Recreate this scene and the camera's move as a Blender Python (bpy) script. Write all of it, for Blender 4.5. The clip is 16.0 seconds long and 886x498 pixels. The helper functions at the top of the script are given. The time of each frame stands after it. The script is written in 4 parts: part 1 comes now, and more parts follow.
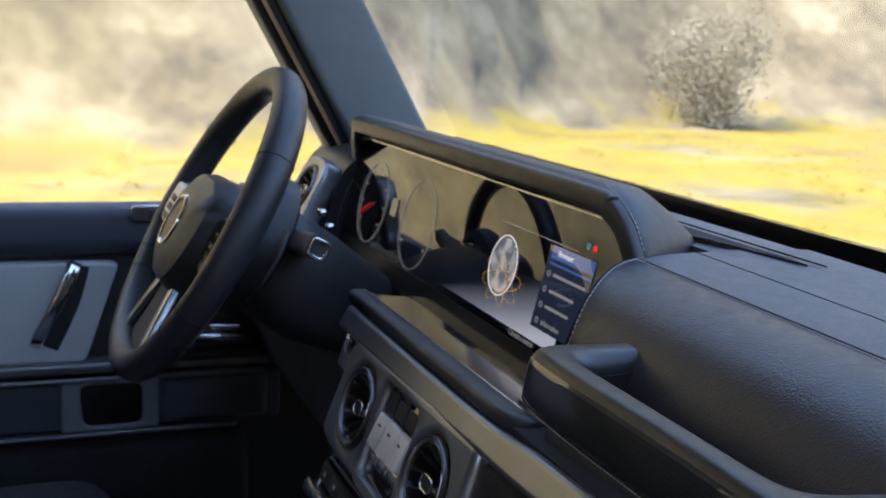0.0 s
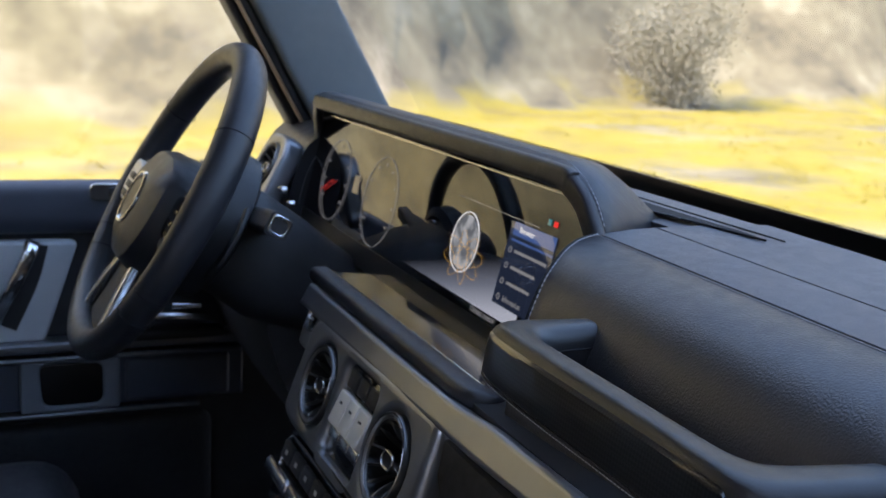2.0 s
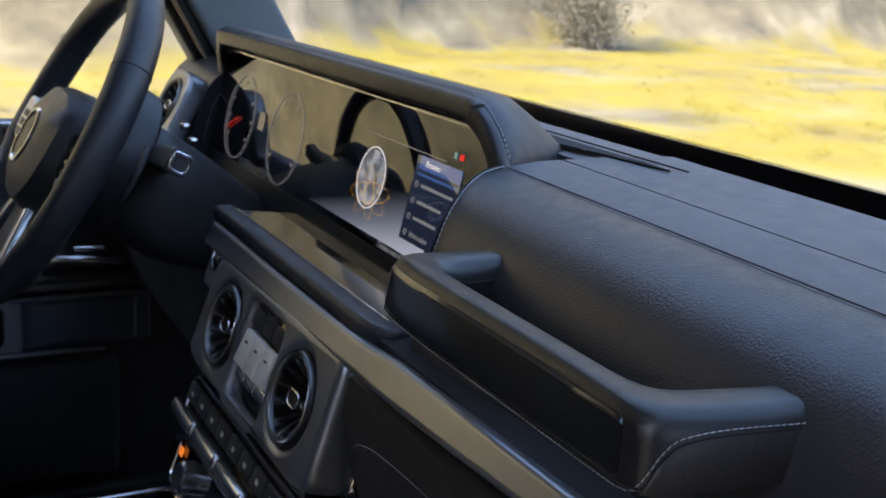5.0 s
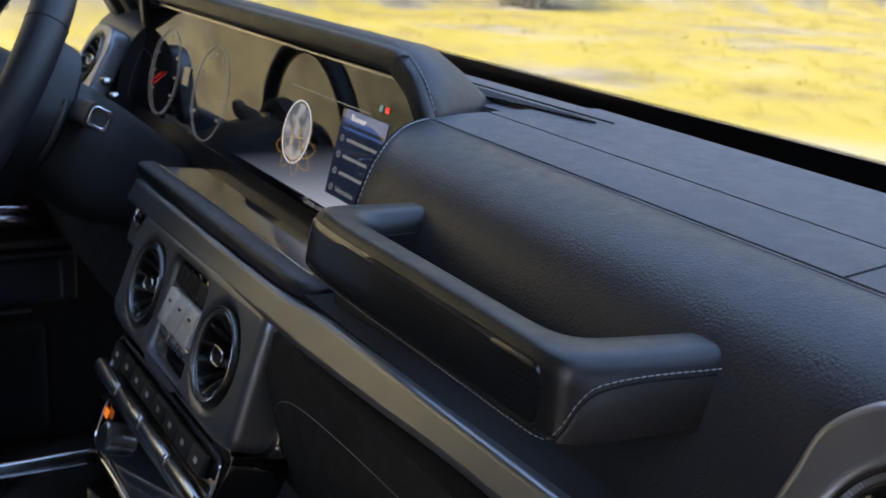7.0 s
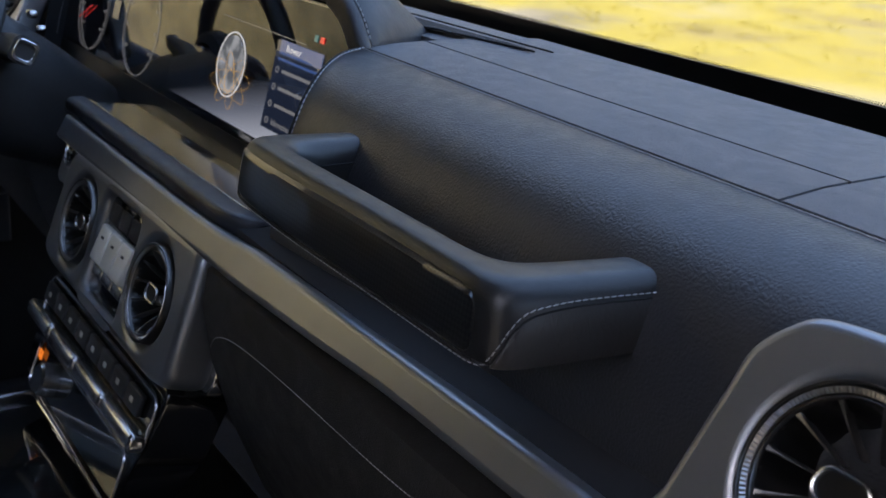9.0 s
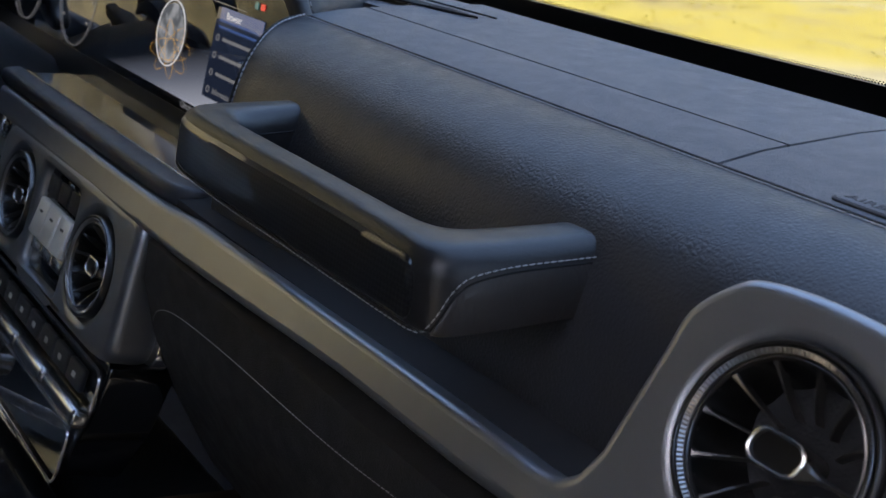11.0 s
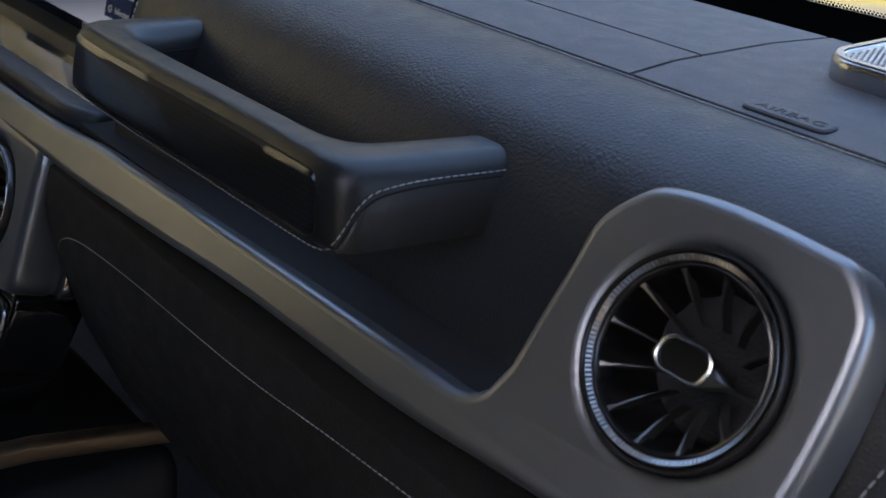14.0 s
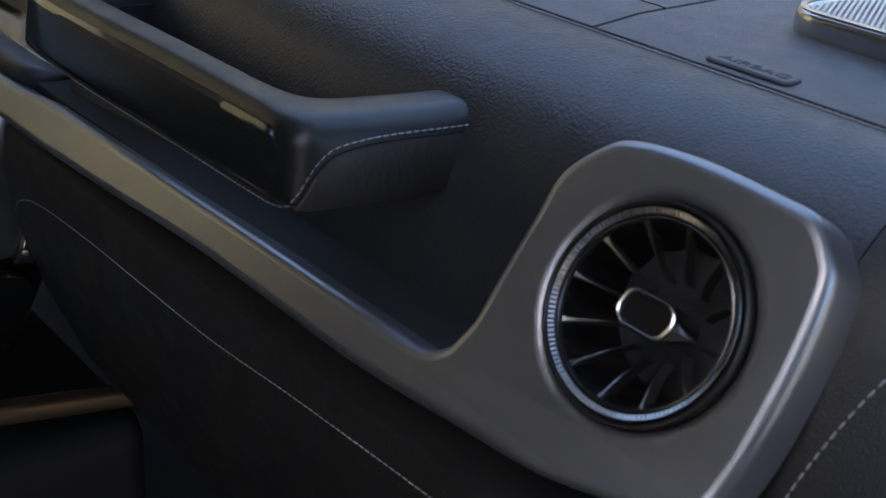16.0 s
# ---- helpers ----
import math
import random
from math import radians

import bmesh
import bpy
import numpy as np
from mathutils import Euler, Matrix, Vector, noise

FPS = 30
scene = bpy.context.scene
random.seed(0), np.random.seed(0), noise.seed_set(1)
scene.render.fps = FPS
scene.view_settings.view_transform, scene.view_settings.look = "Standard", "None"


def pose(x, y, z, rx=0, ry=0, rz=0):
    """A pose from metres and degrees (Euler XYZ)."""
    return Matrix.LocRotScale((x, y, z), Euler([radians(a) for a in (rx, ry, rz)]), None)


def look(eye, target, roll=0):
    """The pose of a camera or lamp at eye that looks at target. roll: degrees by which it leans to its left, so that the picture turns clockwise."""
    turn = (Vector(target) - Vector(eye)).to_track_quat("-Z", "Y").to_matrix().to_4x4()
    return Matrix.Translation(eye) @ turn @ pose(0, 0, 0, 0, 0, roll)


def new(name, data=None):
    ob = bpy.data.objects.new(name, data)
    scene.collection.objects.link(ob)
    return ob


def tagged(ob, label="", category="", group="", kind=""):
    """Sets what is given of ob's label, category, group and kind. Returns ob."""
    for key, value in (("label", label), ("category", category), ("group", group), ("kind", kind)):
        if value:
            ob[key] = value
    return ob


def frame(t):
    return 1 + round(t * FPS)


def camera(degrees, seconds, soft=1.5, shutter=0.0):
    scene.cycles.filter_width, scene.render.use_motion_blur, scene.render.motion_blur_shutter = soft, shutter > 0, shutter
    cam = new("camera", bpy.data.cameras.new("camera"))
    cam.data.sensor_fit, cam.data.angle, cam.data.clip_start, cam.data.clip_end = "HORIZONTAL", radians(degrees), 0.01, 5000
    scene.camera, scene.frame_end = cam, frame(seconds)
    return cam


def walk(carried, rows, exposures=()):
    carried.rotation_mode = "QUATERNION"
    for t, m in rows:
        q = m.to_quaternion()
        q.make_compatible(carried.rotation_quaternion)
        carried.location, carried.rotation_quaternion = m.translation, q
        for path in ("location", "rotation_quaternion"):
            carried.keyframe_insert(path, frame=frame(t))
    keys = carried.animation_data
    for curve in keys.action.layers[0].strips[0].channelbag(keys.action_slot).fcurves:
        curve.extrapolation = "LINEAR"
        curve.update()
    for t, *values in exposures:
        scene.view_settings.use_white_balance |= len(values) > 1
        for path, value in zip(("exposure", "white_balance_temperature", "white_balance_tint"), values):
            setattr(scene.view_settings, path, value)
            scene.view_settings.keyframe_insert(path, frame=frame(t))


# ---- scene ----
cam = camera(43.8, 16.0, soft=1.5)
cam.data.dof.use_dof, cam.data.dof.focus_distance, cam.data.dof.aperture_fstop = True, 0.56, 22.0
ROWS = [
    (0.0, 0.8130, -0.4152, 1.4496, 79.12, -2.71, 69.00),
    (0.5, 0.8131, -0.4135, 1.4490, 78.93, -2.73, 68.64),
    (1.0, 0.8120, -0.4124, 1.4481, 78.73, -2.77, 68.23),
    (1.5, 0.8123, -0.4108, 1.4469, 78.47, -2.83, 67.76),
    (2.0, 0.8118, -0.4098, 1.4463, 78.16, -2.91, 67.26),
    (2.5, 0.8118, -0.4079, 1.4449, 77.87, -2.92, 66.76),
    (3.0, 0.8112, -0.4061, 1.4445, 77.41, -2.96, 66.08),
    (3.5, 0.8099, -0.4042, 1.4424, 76.84, -3.06, 65.35),
    (4.0, 0.8077, -0.4015, 1.4403, 76.28, -3.12, 64.54),
    (6.5, 0.8050, -0.3871, 1.4336, 74.17, -3.47, 60.58),
    (7.0, 0.8046, -0.3836, 1.4314, 73.56, -3.56, 59.79),
    (7.5, 0.8042, -0.3815, 1.4299, 72.90, -3.55, 59.05),
    (8.0, 0.8032, -0.3794, 1.4271, 72.21, -3.70, 58.35),
    (8.5, 0.8024, -0.3765, 1.4247, 71.52, -3.79, 57.71),
    (9.0, 0.8017, -0.3734, 1.4216, 70.79, -3.85, 57.03),
    (11.5, 0.8025, -0.3646, 1.4178, 68.97, -4.09, 53.87),
    (12.0, 0.8018, -0.3621, 1.4155, 68.29, -4.21, 53.18),
    (12.5, 0.8014, -0.3601, 1.4137, 67.71, -4.26, 52.52),
    (13.0, 0.8013, -0.3583, 1.4120, 67.09, -4.32, 51.86),
    (13.5, 0.8012, -0.3562, 1.4111, 66.61, -4.37, 51.28),
    (14.0, 0.8010, -0.3538, 1.4091, 66.20, -4.46, 50.74),
    (14.5, 0.8012, -0.3521, 1.4080, 65.71, -4.46, 50.33),
    (15.0, 0.8010, -0.3504, 1.4063, 65.32, -4.56, 49.91),
    (15.5, 0.8008, -0.3492, 1.4058, 64.83, -4.58, 49.50),
    (16.0, 0.8002, -0.3489, 1.4051, 64.39, -4.68, 49.11),
]
walk(cam, [(t, pose(*r)) for t, *r in ROWS], exposures=[(0.0, 3.1, 6750, 16), (16.0, 2.72, 6700, 14)])

# ---- daylight ----
world = bpy.data.worlds.new("sky")
scene.world = world
world.use_nodes = True
wn = world.node_tree
sky = wn.nodes.new("ShaderNodeTexSky")
sky.sky_type, sky.sun_disc = "NISHITA", False
sky.sun_elevation, sky.sun_rotation = radians(48), radians(172)
wn.links.new(sky.outputs[0], wn.nodes["Background"].inputs[0])
wn.nodes["Background"].inputs[1].default_value = 0.15
sun = new("sun", bpy.data.lights.new("sun", "SUN"))
sun.data.energy, sun.data.angle, sun.data.color = 1.5, radians(0.5), (1.0, 0.93, 0.82)
sun.matrix_world = look((0.7, -5.0, 6.0), (0, 0, 0))


# ---- materials ----
def mat(name, col, rough=0.5, metal=0.0, spec=0.5, coat=0.0):
    m = bpy.data.materials.new(name)
    m.use_nodes = True
    b = m.node_tree.nodes["Principled BSDF"]
    b.inputs["Base Color"].default_value = (*col, 1)
    b.inputs["Roughness"].default_value = rough
    b.inputs["Metallic"].default_value = metal
    b.inputs["Specular IOR Level"].default_value = spec
    b.inputs["Coat Weight"].default_value = coat
    b.inputs["Coat Roughness"].default_value = 0.04
    return m


def node(m, kind, **inputs):
    n = m.node_tree.nodes.new(kind)
    for k, v in inputs.items():
        n.inputs[k.replace("_", " ")].default_value = v
    return n


def link(m, a, b):
    m.node_tree.links.new(a, b)


def bsdf(m):
    return m.node_tree.nodes["Principled BSDF"]


def ramp(m, fac, stops):
    r = m.node_tree.nodes.new("ShaderNodeValToRGB")
    e = r.color_ramp.elements
    while len(e) < len(stops):
        e.new(0.5)
    for el, (p, c) in zip(e, stops):
        el.position, el.color = p, (*c, 1)
    link(m, fac, r.inputs[0])
    return r.outputs[0]


def coords(m):
    return m.node_tree.nodes.new("ShaderNodeTexCoord").outputs["Object"]


def vary(m, col_a, col_b, scale, rough_a, rough_b, detail=4.0):
    """Two tones and two roughnesses mixed by cloudy noise."""
    co = coords(m)
    n = node(m, "ShaderNodeTexNoise", Scale=scale, Detail=detail)
    link(m, co, n.inputs["Vector"])
    link(m, ramp(m, n.outputs[0], [(0.3, col_a), (0.7, col_b)]), bsdf(m).inputs["Base Color"])
    mr = node(m, "ShaderNodeMapRange", From_Min=0.3, From_Max=0.7, To_Min=rough_a, To_Max=rough_b)
    n2 = node(m, "ShaderNodeTexNoise", Scale=scale * 9, Detail=3.0)
    link(m, co, n2.inputs["Vector"])
    link(m, n2.outputs[0], mr.inputs[0])
    link(m, mr.outputs[0], bsdf(m).inputs["Roughness"])
    return m


def leather(name, col_a, col_b, rough, grain=520.0, depth=0.5):
    m = vary(mat(name, col_a, rough, 0, 0.5), col_a, col_b, 9.0, rough - 0.05, rough + 0.06)
    co = coords(m)
    n0 = node(m, "ShaderNodeTexNoise", Scale=grain * 0.45, Detail=2.0)
    link(m, co, n0.inputs["Vector"])
    warp = m.node_tree.nodes.new("ShaderNodeMixRGB")
    warp.blend_type, warp.inputs[0].default_value = "ADD", 0.004
    link(m, co, warp.inputs[1])
    link(m, n0.outputs["Color"], warp.inputs[2])
    v = node(m, "ShaderNodeTexVoronoi", Scale=grain)
    v.feature = "DISTANCE_TO_EDGE"
    link(m, warp.outputs[0], v.inputs["Vector"])
    mr = node(m, "ShaderNodeMapRange", From_Min=0.0, From_Max=0.4, To_Min=0.0, To_Max=1.0)
    link(m, v.outputs["Distance"], mr.inputs[0])
    n1 = node(m, "ShaderNodeTexNoise", Scale=120.0, Detail=2.0)
    link(m, co, n1.inputs["Vector"])
    add = m.node_tree.nodes.new("ShaderNodeMath")
    add.operation = "MULTIPLY_ADD"
    add.inputs[1].default_value = 0.07
    link(m, n1.outputs[0], add.inputs[0])
    link(m, mr.outputs[0], add.inputs[2])
    bump = node(m, "ShaderNodeBump", Strength=depth, Distance=0.0016)
    link(m, add.outputs[0], bump.inputs["Height"])
    link(m, bump.outputs[0], bsdf(m).inputs["Normal"])
    return m


def glow(name, col, power):
    m = mat(name, (0.005, 0.005, 0.006), 0.03, 0, 0.85)
    bsdf(m).inputs["Emission Color"].default_value = (*col, 1)
    bsdf(m).inputs["Emission Strength"].default_value = power
    return m


LEATHER = leather("black_leather", (0.018, 0.019, 0.022), (0.024, 0.025, 0.029), 0.37, 430.0, 0.14)
# paler than the pad's black: sky sheen on the dash top put into colour
LEATHER_TOP = leather("dash_top_sheen_leather", (0.066, 0.07, 0.08), (0.08, 0.084, 0.094), 0.46, 700.0, 0.3)
NAPPA = leather("smooth_leather", (0.016, 0.017, 0.02), (0.024, 0.025, 0.03), 0.4, 900.0, 0.16)
DOOR_LEATHER = leather("door_leather", (0.045, 0.05, 0.068), (0.058, 0.065, 0.085), 0.45, 600.0, 0.25)
GREY_TRIM = vary(mat("grey_door_trim", (0.2, 0.21, 0.22), 0.5), (0.5, 0.52, 0.53), (0.56, 0.58, 0.59), 12, 0.45, 0.55)
FRAME_TRIM = vary(mat("blue_grey_trim", (0.17, 0.18, 0.2), 0.45), (0.16, 0.172, 0.195), (0.2, 0.214, 0.238), 12, 0.4, 0.5)
SOFT_BLACK = vary(mat("black_plastic", (0.02, 0.02, 0.021), 0.55), (0.017, 0.017, 0.018), (0.025, 0.025, 0.027), 30, 0.5, 0.62)
GLOSS_BLACK = vary(mat("gloss_black", (0.006, 0.006, 0.006), 0.08, 0, 0.5, 0.6), (0.005, 0.005, 0.005), (0.008, 0.008, 0.008), 20, 0.05, 0.1)
SILVER = vary(mat("satin_silver", (0.3, 0.3, 0.31), 0.38, 0.88), (0.25, 0.258, 0.275), (0.29, 0.298, 0.315), 7, 0.35, 0.41)
CHROME = mat("chrome", (0.75, 0.75, 0.76), 0.12, 1.0)
SATIN_CHROME = vary(mat("satin_chrome", (0.6, 0.6, 0.61), 0.25, 1.0), (0.52, 0.52, 0.53), (0.6, 0.6, 0.61), 5, 0.22, 0.27)
KEY_SILVER = vary(mat("key_silver", (0.6, 0.58, 0.54), 0.38, 0.3), (0.62, 0.6, 0.55), (0.7, 0.68, 0.63), 20, 0.36, 0.42)
GRIP = leather("grip_leather", (0.009, 0.0092, 0.0102), (0.013, 0.0132, 0.0145), 0.36, 800.0, 0.09)
# knee cover leather, also the darker copy that shades the pad's outer end
KNEE = leather("knee_and_shade_leather", (0.009, 0.009, 0.0095), (0.013, 0.013, 0.0135), 0.55, 700.0, 0.2)
WRINKLED = leather("creased_leather", (0.014, 0.012, 0.011), (0.022, 0.019, 0.017), 0.42, 700.0, 0.15)
THROAT = vary(mat("throat_black", (0.006, 0.006, 0.006), 0.2), (0.003, 0.003, 0.003), (0.006, 0.0055, 0.005), 60, 0.3, 0.4)
THREAD = mat("grey_thread", (0.3, 0.3, 0.31), 0.75)
# near-black for seams and slots, and for shade behind the trim strip
SEAM = mat("seam_and_shade_black", (0.006, 0.006, 0.007), 0.9)
cr = node(WRINKLED, "ShaderNodeTexNoise", Scale=260.0, Detail=3.0, Distortion=1.2)
cm = node(WRINKLED, "ShaderNodeMapping", Scale=(1.0, 1.0, 0.45), Rotation=(radians(35), 0.0, 0.0))
link(WRINKLED, coords(WRINKLED), cm.inputs[0]), link(WRINKLED, cm.outputs[0], cr.inputs["Vector"])
cb = node(WRINKLED, "ShaderNodeBump", Strength=0.4, Distance=0.0012)
link(WRINKLED, cr.outputs[0], cb.inputs["Height"]), link(WRINKLED, cb.outputs[0], bsdf(WRINKLED).inputs["Normal"])
PILLAR = leather("pillar_fabric", (0.085, 0.1, 0.108), (0.105, 0.122, 0.13), 0.8, 1400.0, 0.3)
RUBBER = mat("rubber_seal", (0.012, 0.011, 0.01), 0.6)
HEADLINER = leather("headliner_fabric", (0.1, 0.1, 0.1), (0.13, 0.13, 0.13), 0.9, 1200.0, 0.3)
CARPET = leather("black_carpet", (0.022, 0.022, 0.023), (0.036, 0.036, 0.038), 0.95, 400.0, 0.8)
BROWN_EDGE = mat("bronze_edge", (0.24, 0.17, 0.11), 0.4, 0.8)
INK = mat("dark_print", (0.02, 0.02, 0.022), 0.5)
PAINT = mat("grey_paint", (0.12, 0.125, 0.13), 0.25, 0.3, 0.5, 0.8)
FRIT = mat("ceramic_frit", (0.004, 0.004, 0.004), 0.35)

# carbon weave under clear lacquer
CARBON = mat("lacquered_carbon", (0.008, 0.008, 0.009), 0.3, 0, 0.3, 1.0)
ch = node(CARBON, "ShaderNodeTexChecker", Scale=560.0)
ch.inputs[1].default_value, ch.inputs[2].default_value = (0.003, 0.003, 0.003, 1), (0.016, 0.016, 0.0155, 1)
mp = node(CARBON, "ShaderNodeMapping", Rotation=(0.0, radians(45), 0.0))
link(CARBON, coords(CARBON), mp.inputs[0])
link(CARBON, mp.outputs[0], ch.inputs[0])
link(CARBON, ch.outputs[0], bsdf(CARBON).inputs["Base Color"])

GLASS = bpy.data.materials.new("window_glass")
GLASS.use_nodes = True
gt = GLASS.node_tree
gt.nodes.remove(gt.nodes["Principled BSDF"])
tr, gl, mx = (gt.nodes.new("ShaderNode" + k) for k in ("BsdfTransparent", "BsdfGlossy", "MixShader"))
gl.inputs["Roughness"].default_value = 0.02
tr.inputs[0].default_value = (0.93, 0.95, 0.94, 1)
mx.inputs[0].default_value = 0.03
for a, b in ((tr.outputs[0], mx.inputs[1]), (gl.outputs[0], mx.inputs[2]), (mx.outputs[0], gt.nodes["Material Output"].inputs[0])):
    gt.links.new(a, b)

# dark tint that also cuts light from the rear and the unseen door
TINTED = bpy.data.materials.new("privacy_block_glass")
TINTED.use_nodes = True
bsdf(TINTED).inputs["Base Color"].default_value = (0.01, 0.01, 0.011, 1)
bsdf(TINTED).inputs["Roughness"].default_value = 0.05
tn = TINTED.node_tree
tt, tm = tn.nodes.new("ShaderNodeBsdfTransparent"), tn.nodes.new("ShaderNodeMixShader")
tt.inputs[0].default_value, tm.inputs[0].default_value = (0.16, 0.17, 0.17, 1), 0.85
link(TINTED, bsdf(TINTED).outputs[0], tm.inputs[1]), link(TINTED, tt.outputs[0], tm.inputs[2]), link(TINTED, tm.outputs[0], tn.nodes["Material Output"].inputs[0])
SCREEN = mat("screen_glass", (0.004, 0.004, 0.005), 0.03, 0, 0.85, 0.0)


# ---- building helpers ----
WORLD = {}


def thing(name, at, label, category, group="", kind=""):
    ob = new(name)
    ob.empty_display_size = 0.02
    m = at if isinstance(at, Matrix) else Matrix.Translation(at)
    ob.matrix_basis = m
    WORLD[ob.name] = m
    return tagged(ob, label, category, group, kind)


def part(name, shape, material, parent=None, label="", local=False, kind="", category=""):
    """One mesh object. Its shape is in the world's metres, or in its thing's own if local."""
    if isinstance(shape, bmesh.types.BMesh):
        bmesh.ops.recalc_face_normals(shape, faces=shape.faces[:])
        for f in shape.faces:
            f.smooth = True
        for e in shape.edges:
            if len(e.link_faces) == 2 and e.calc_face_angle(0) > radians(38):
                e.smooth = False
        me = bpy.data.meshes.new(name)
        shape.to_mesh(me)
        shape.free()
    else:
        me = shape
    me.materials.clear()
    me.materials.append(material)
    ob = new(name, me)
    WORLD[ob.name] = Matrix()
    if parent is not None:
        ob.parent = parent
        pw = WORLD[parent.name]
        if local:
            WORLD[ob.name] = pw
        else:
            ob.matrix_parent_inverse = pw.inverted()
    return tagged(ob, label, category, "", kind)


def rbox(x0, x1, y0, y1, z0, z1, r=0.004, seg=3):
    bm = bmesh.new()
    bmesh.ops.create_cube(bm, size=1)
    for v in bm.verts:
        v.co = Vector(((x0 + x1) / 2 + v.co.x * (x1 - x0), (y0 + y1) / 2 + v.co.y * (y1 - y0), (z0 + z1) / 2 + v.co.z * (z1 - z0)))
    if r > 0:
        r = min(r, 0.49 * min(x1 - x0, y1 - y0, z1 - z0))
        bmesh.ops.bevel(bm, geom=bm.edges[:], offset=r, segments=seg, profile=0.5, affect="EDGES")
    return bm


def moved(bm, m):
    bmesh.ops.transform(bm, matrix=m, verts=bm.verts[:])
    return bm


def joined(*bms):
    out = bms[0]
    for b in bms[1:]:
        me = bpy.data.meshes.new("tmp")
        b.to_mesh(me)
        b.free()
        out.from_mesh(me)
        bpy.data.meshes.remove(me)
    return out


def rings_to_mesh(rings, closed=True, caps=True, loop=False):
    bm = bmesh.new()
    vs = [[bm.verts.new(p) for p in r] for r in rings]
    n = len(vs[0])
    pairs = list(zip(vs, vs[1:])) + ([(vs[-1], vs[0])] if loop else [])
    for a, b in pairs:
        for i in range(n if closed else n - 1):
            j = (i + 1) % n
            bm.faces.new((a[i], a[j], b[j], b[i]))
    if caps and closed and not loop:
        bm.faces.new(vs[0])
        bm.faces.new(vs[-1])
    return bm


def along_x(profile, xs, closed=True):
    """A profile of (y, z) drawn along x; xs are numbers, or (x, dy, dz) to shift it."""
    rings = []
    for x in xs:
        x, dy, dz = x if isinstance(x, tuple) else (x, 0, 0)
        rings.append([(x, y + dy, z + dz) for y, z in profile])
    return rings_to_mesh(rings, closed)


def spline(pts, n=8, loop=False):
    """Smooth points through the given ones (Catmull-Rom)."""
    pts = [Vector(p) for p in pts]
    out = []
    m = len(pts)
    for i in range(m if loop else m - 1):
        p1, p2 = pts[i], pts[(i + 1) % m]
        p0 = pts[i - 1] if loop or i else p1
        p3 = pts[(i + 2) % m] if loop or i + 2 < m else p2
        for k in range(n):
            t = k / n
            out.append(0.5 * (2 * p1 + (p2 - p0) * t + (2 * p0 - 5 * p1 + 4 * p2 - p3) * t * t + (3 * p1 - p0 - 3 * p2 + p3) * t ** 3))
    return out if loop else out + [pts[-1]]


def sweep(path, section, up=(0, 0, 1), loop=False, scales=None):
    """A section of (side, up) points drawn along a path."""
    path, up = [Vector(p) for p in path], Vector(up)
    n, rings = len(path), []
    for i, p in enumerate(path):
        a, b = (path[i - 1] if i or loop else p), (path[(i + 1) % n] if i + 1 < n or loop else p)
        d = (b - a).normalized()
        side = d.cross(up).normalized()
        u = side.cross(d)
        k = scales[i] if scales else 1.0
        rings.append([p + side * s * k + u * w * k for s, w in section])
    return rings_to_mesh(rings, True, True, loop)


def circle(r, n=12, rz=None):
    return [(r * math.cos(2 * math.pi * i / n), (rz or r) * math.sin(2 * math.pi * i / n)) for i in range(n)]


def rrect(w, h, r, n=4):
    out = []
    for cx, cy, a in ((w / 2 - r, h / 2 - r, 0), (-w / 2 + r, h / 2 - r, 90), (-w / 2 + r, -h / 2 + r, 180), (w / 2 - r, -h / 2 + r, 270)):
        for i in range(n + 1):
            t = radians(a + 90 * i / n)
            out.append((cx + r * math.cos(t), cy + r * math.sin(t)))
    return out


def rounded(poly, r, n=5):
    """A polygon with its corners rounded by r (a number, or one for each corner)."""
    out, m = [], len(poly)
    for i, p in enumerate(poly):
        p, a, b = Vector(p), Vector(poly[i - 1]), Vector(poly[(i + 1) % m])
        rr = r[i] if isinstance(r, (list, tuple)) else r
        da, db = (a - p).normalized(), (b - p).normalized()
        k = min(rr, 0.48 * (a - p).length, 0.48 * (b - p).length)
        s, e = p + da * k, p + db * k
        for j in range(n + 1):
            t = j / n
            out.append(tuple((1 - t) ** 2 * s + 2 * t * (1 - t) * p + t * t * e))
    return out


def plate(outlines, depth, bevel=0.001, res=3):
    """A flat plate in local x, y, of that thickness; the first outline is its edge, the rest are holes."""
    cu = bpy.data.curves.new("tmp", "CURVE")
    cu.dimensions, cu.fill_mode, cu.extrude, cu.bevel_depth, cu.bevel_resolution = "2D", "BOTH", max(depth / 2 - bevel, 0), bevel, res
    cu.offset = -bevel
    for pts in outlines:
        s = cu.splines.new("POLY")
        s.points.add(len(pts) - 1)
        s.use_cyclic_u = True
        for q, p in zip(s.points, pts):
            q.co = (p[0], p[1], 0, 1)
    ob = bpy.data.objects.new("tmp", cu)
    me = bpy.data.meshes.new_from_object(ob)
    bm = bmesh.new()
    bm.from_mesh(me)
    bmesh.ops.remove_doubles(bm, verts=bm.verts[:], dist=1e-6)
    bpy.data.objects.remove(ob), bpy.data.curves.remove(cu), bpy.data.meshes.remove(me)
    bm.normal_update()
    for e in bm.edges:
        if sum(abs(f.normal.z) > 0.9999 for f in e.link_faces) == 1:
            e.smooth = False
    return bm


def lathe(profile, n=48):
    """A profile of (radius, height) turned about local z."""
    rings = [[(r * math.cos(2 * math.pi * i / n), r * math.sin(2 * math.pi * i / n), z) for r, z in profile] for i in range(n)]
    return rings_to_mesh(rings, closed=False, caps=False, loop=True)


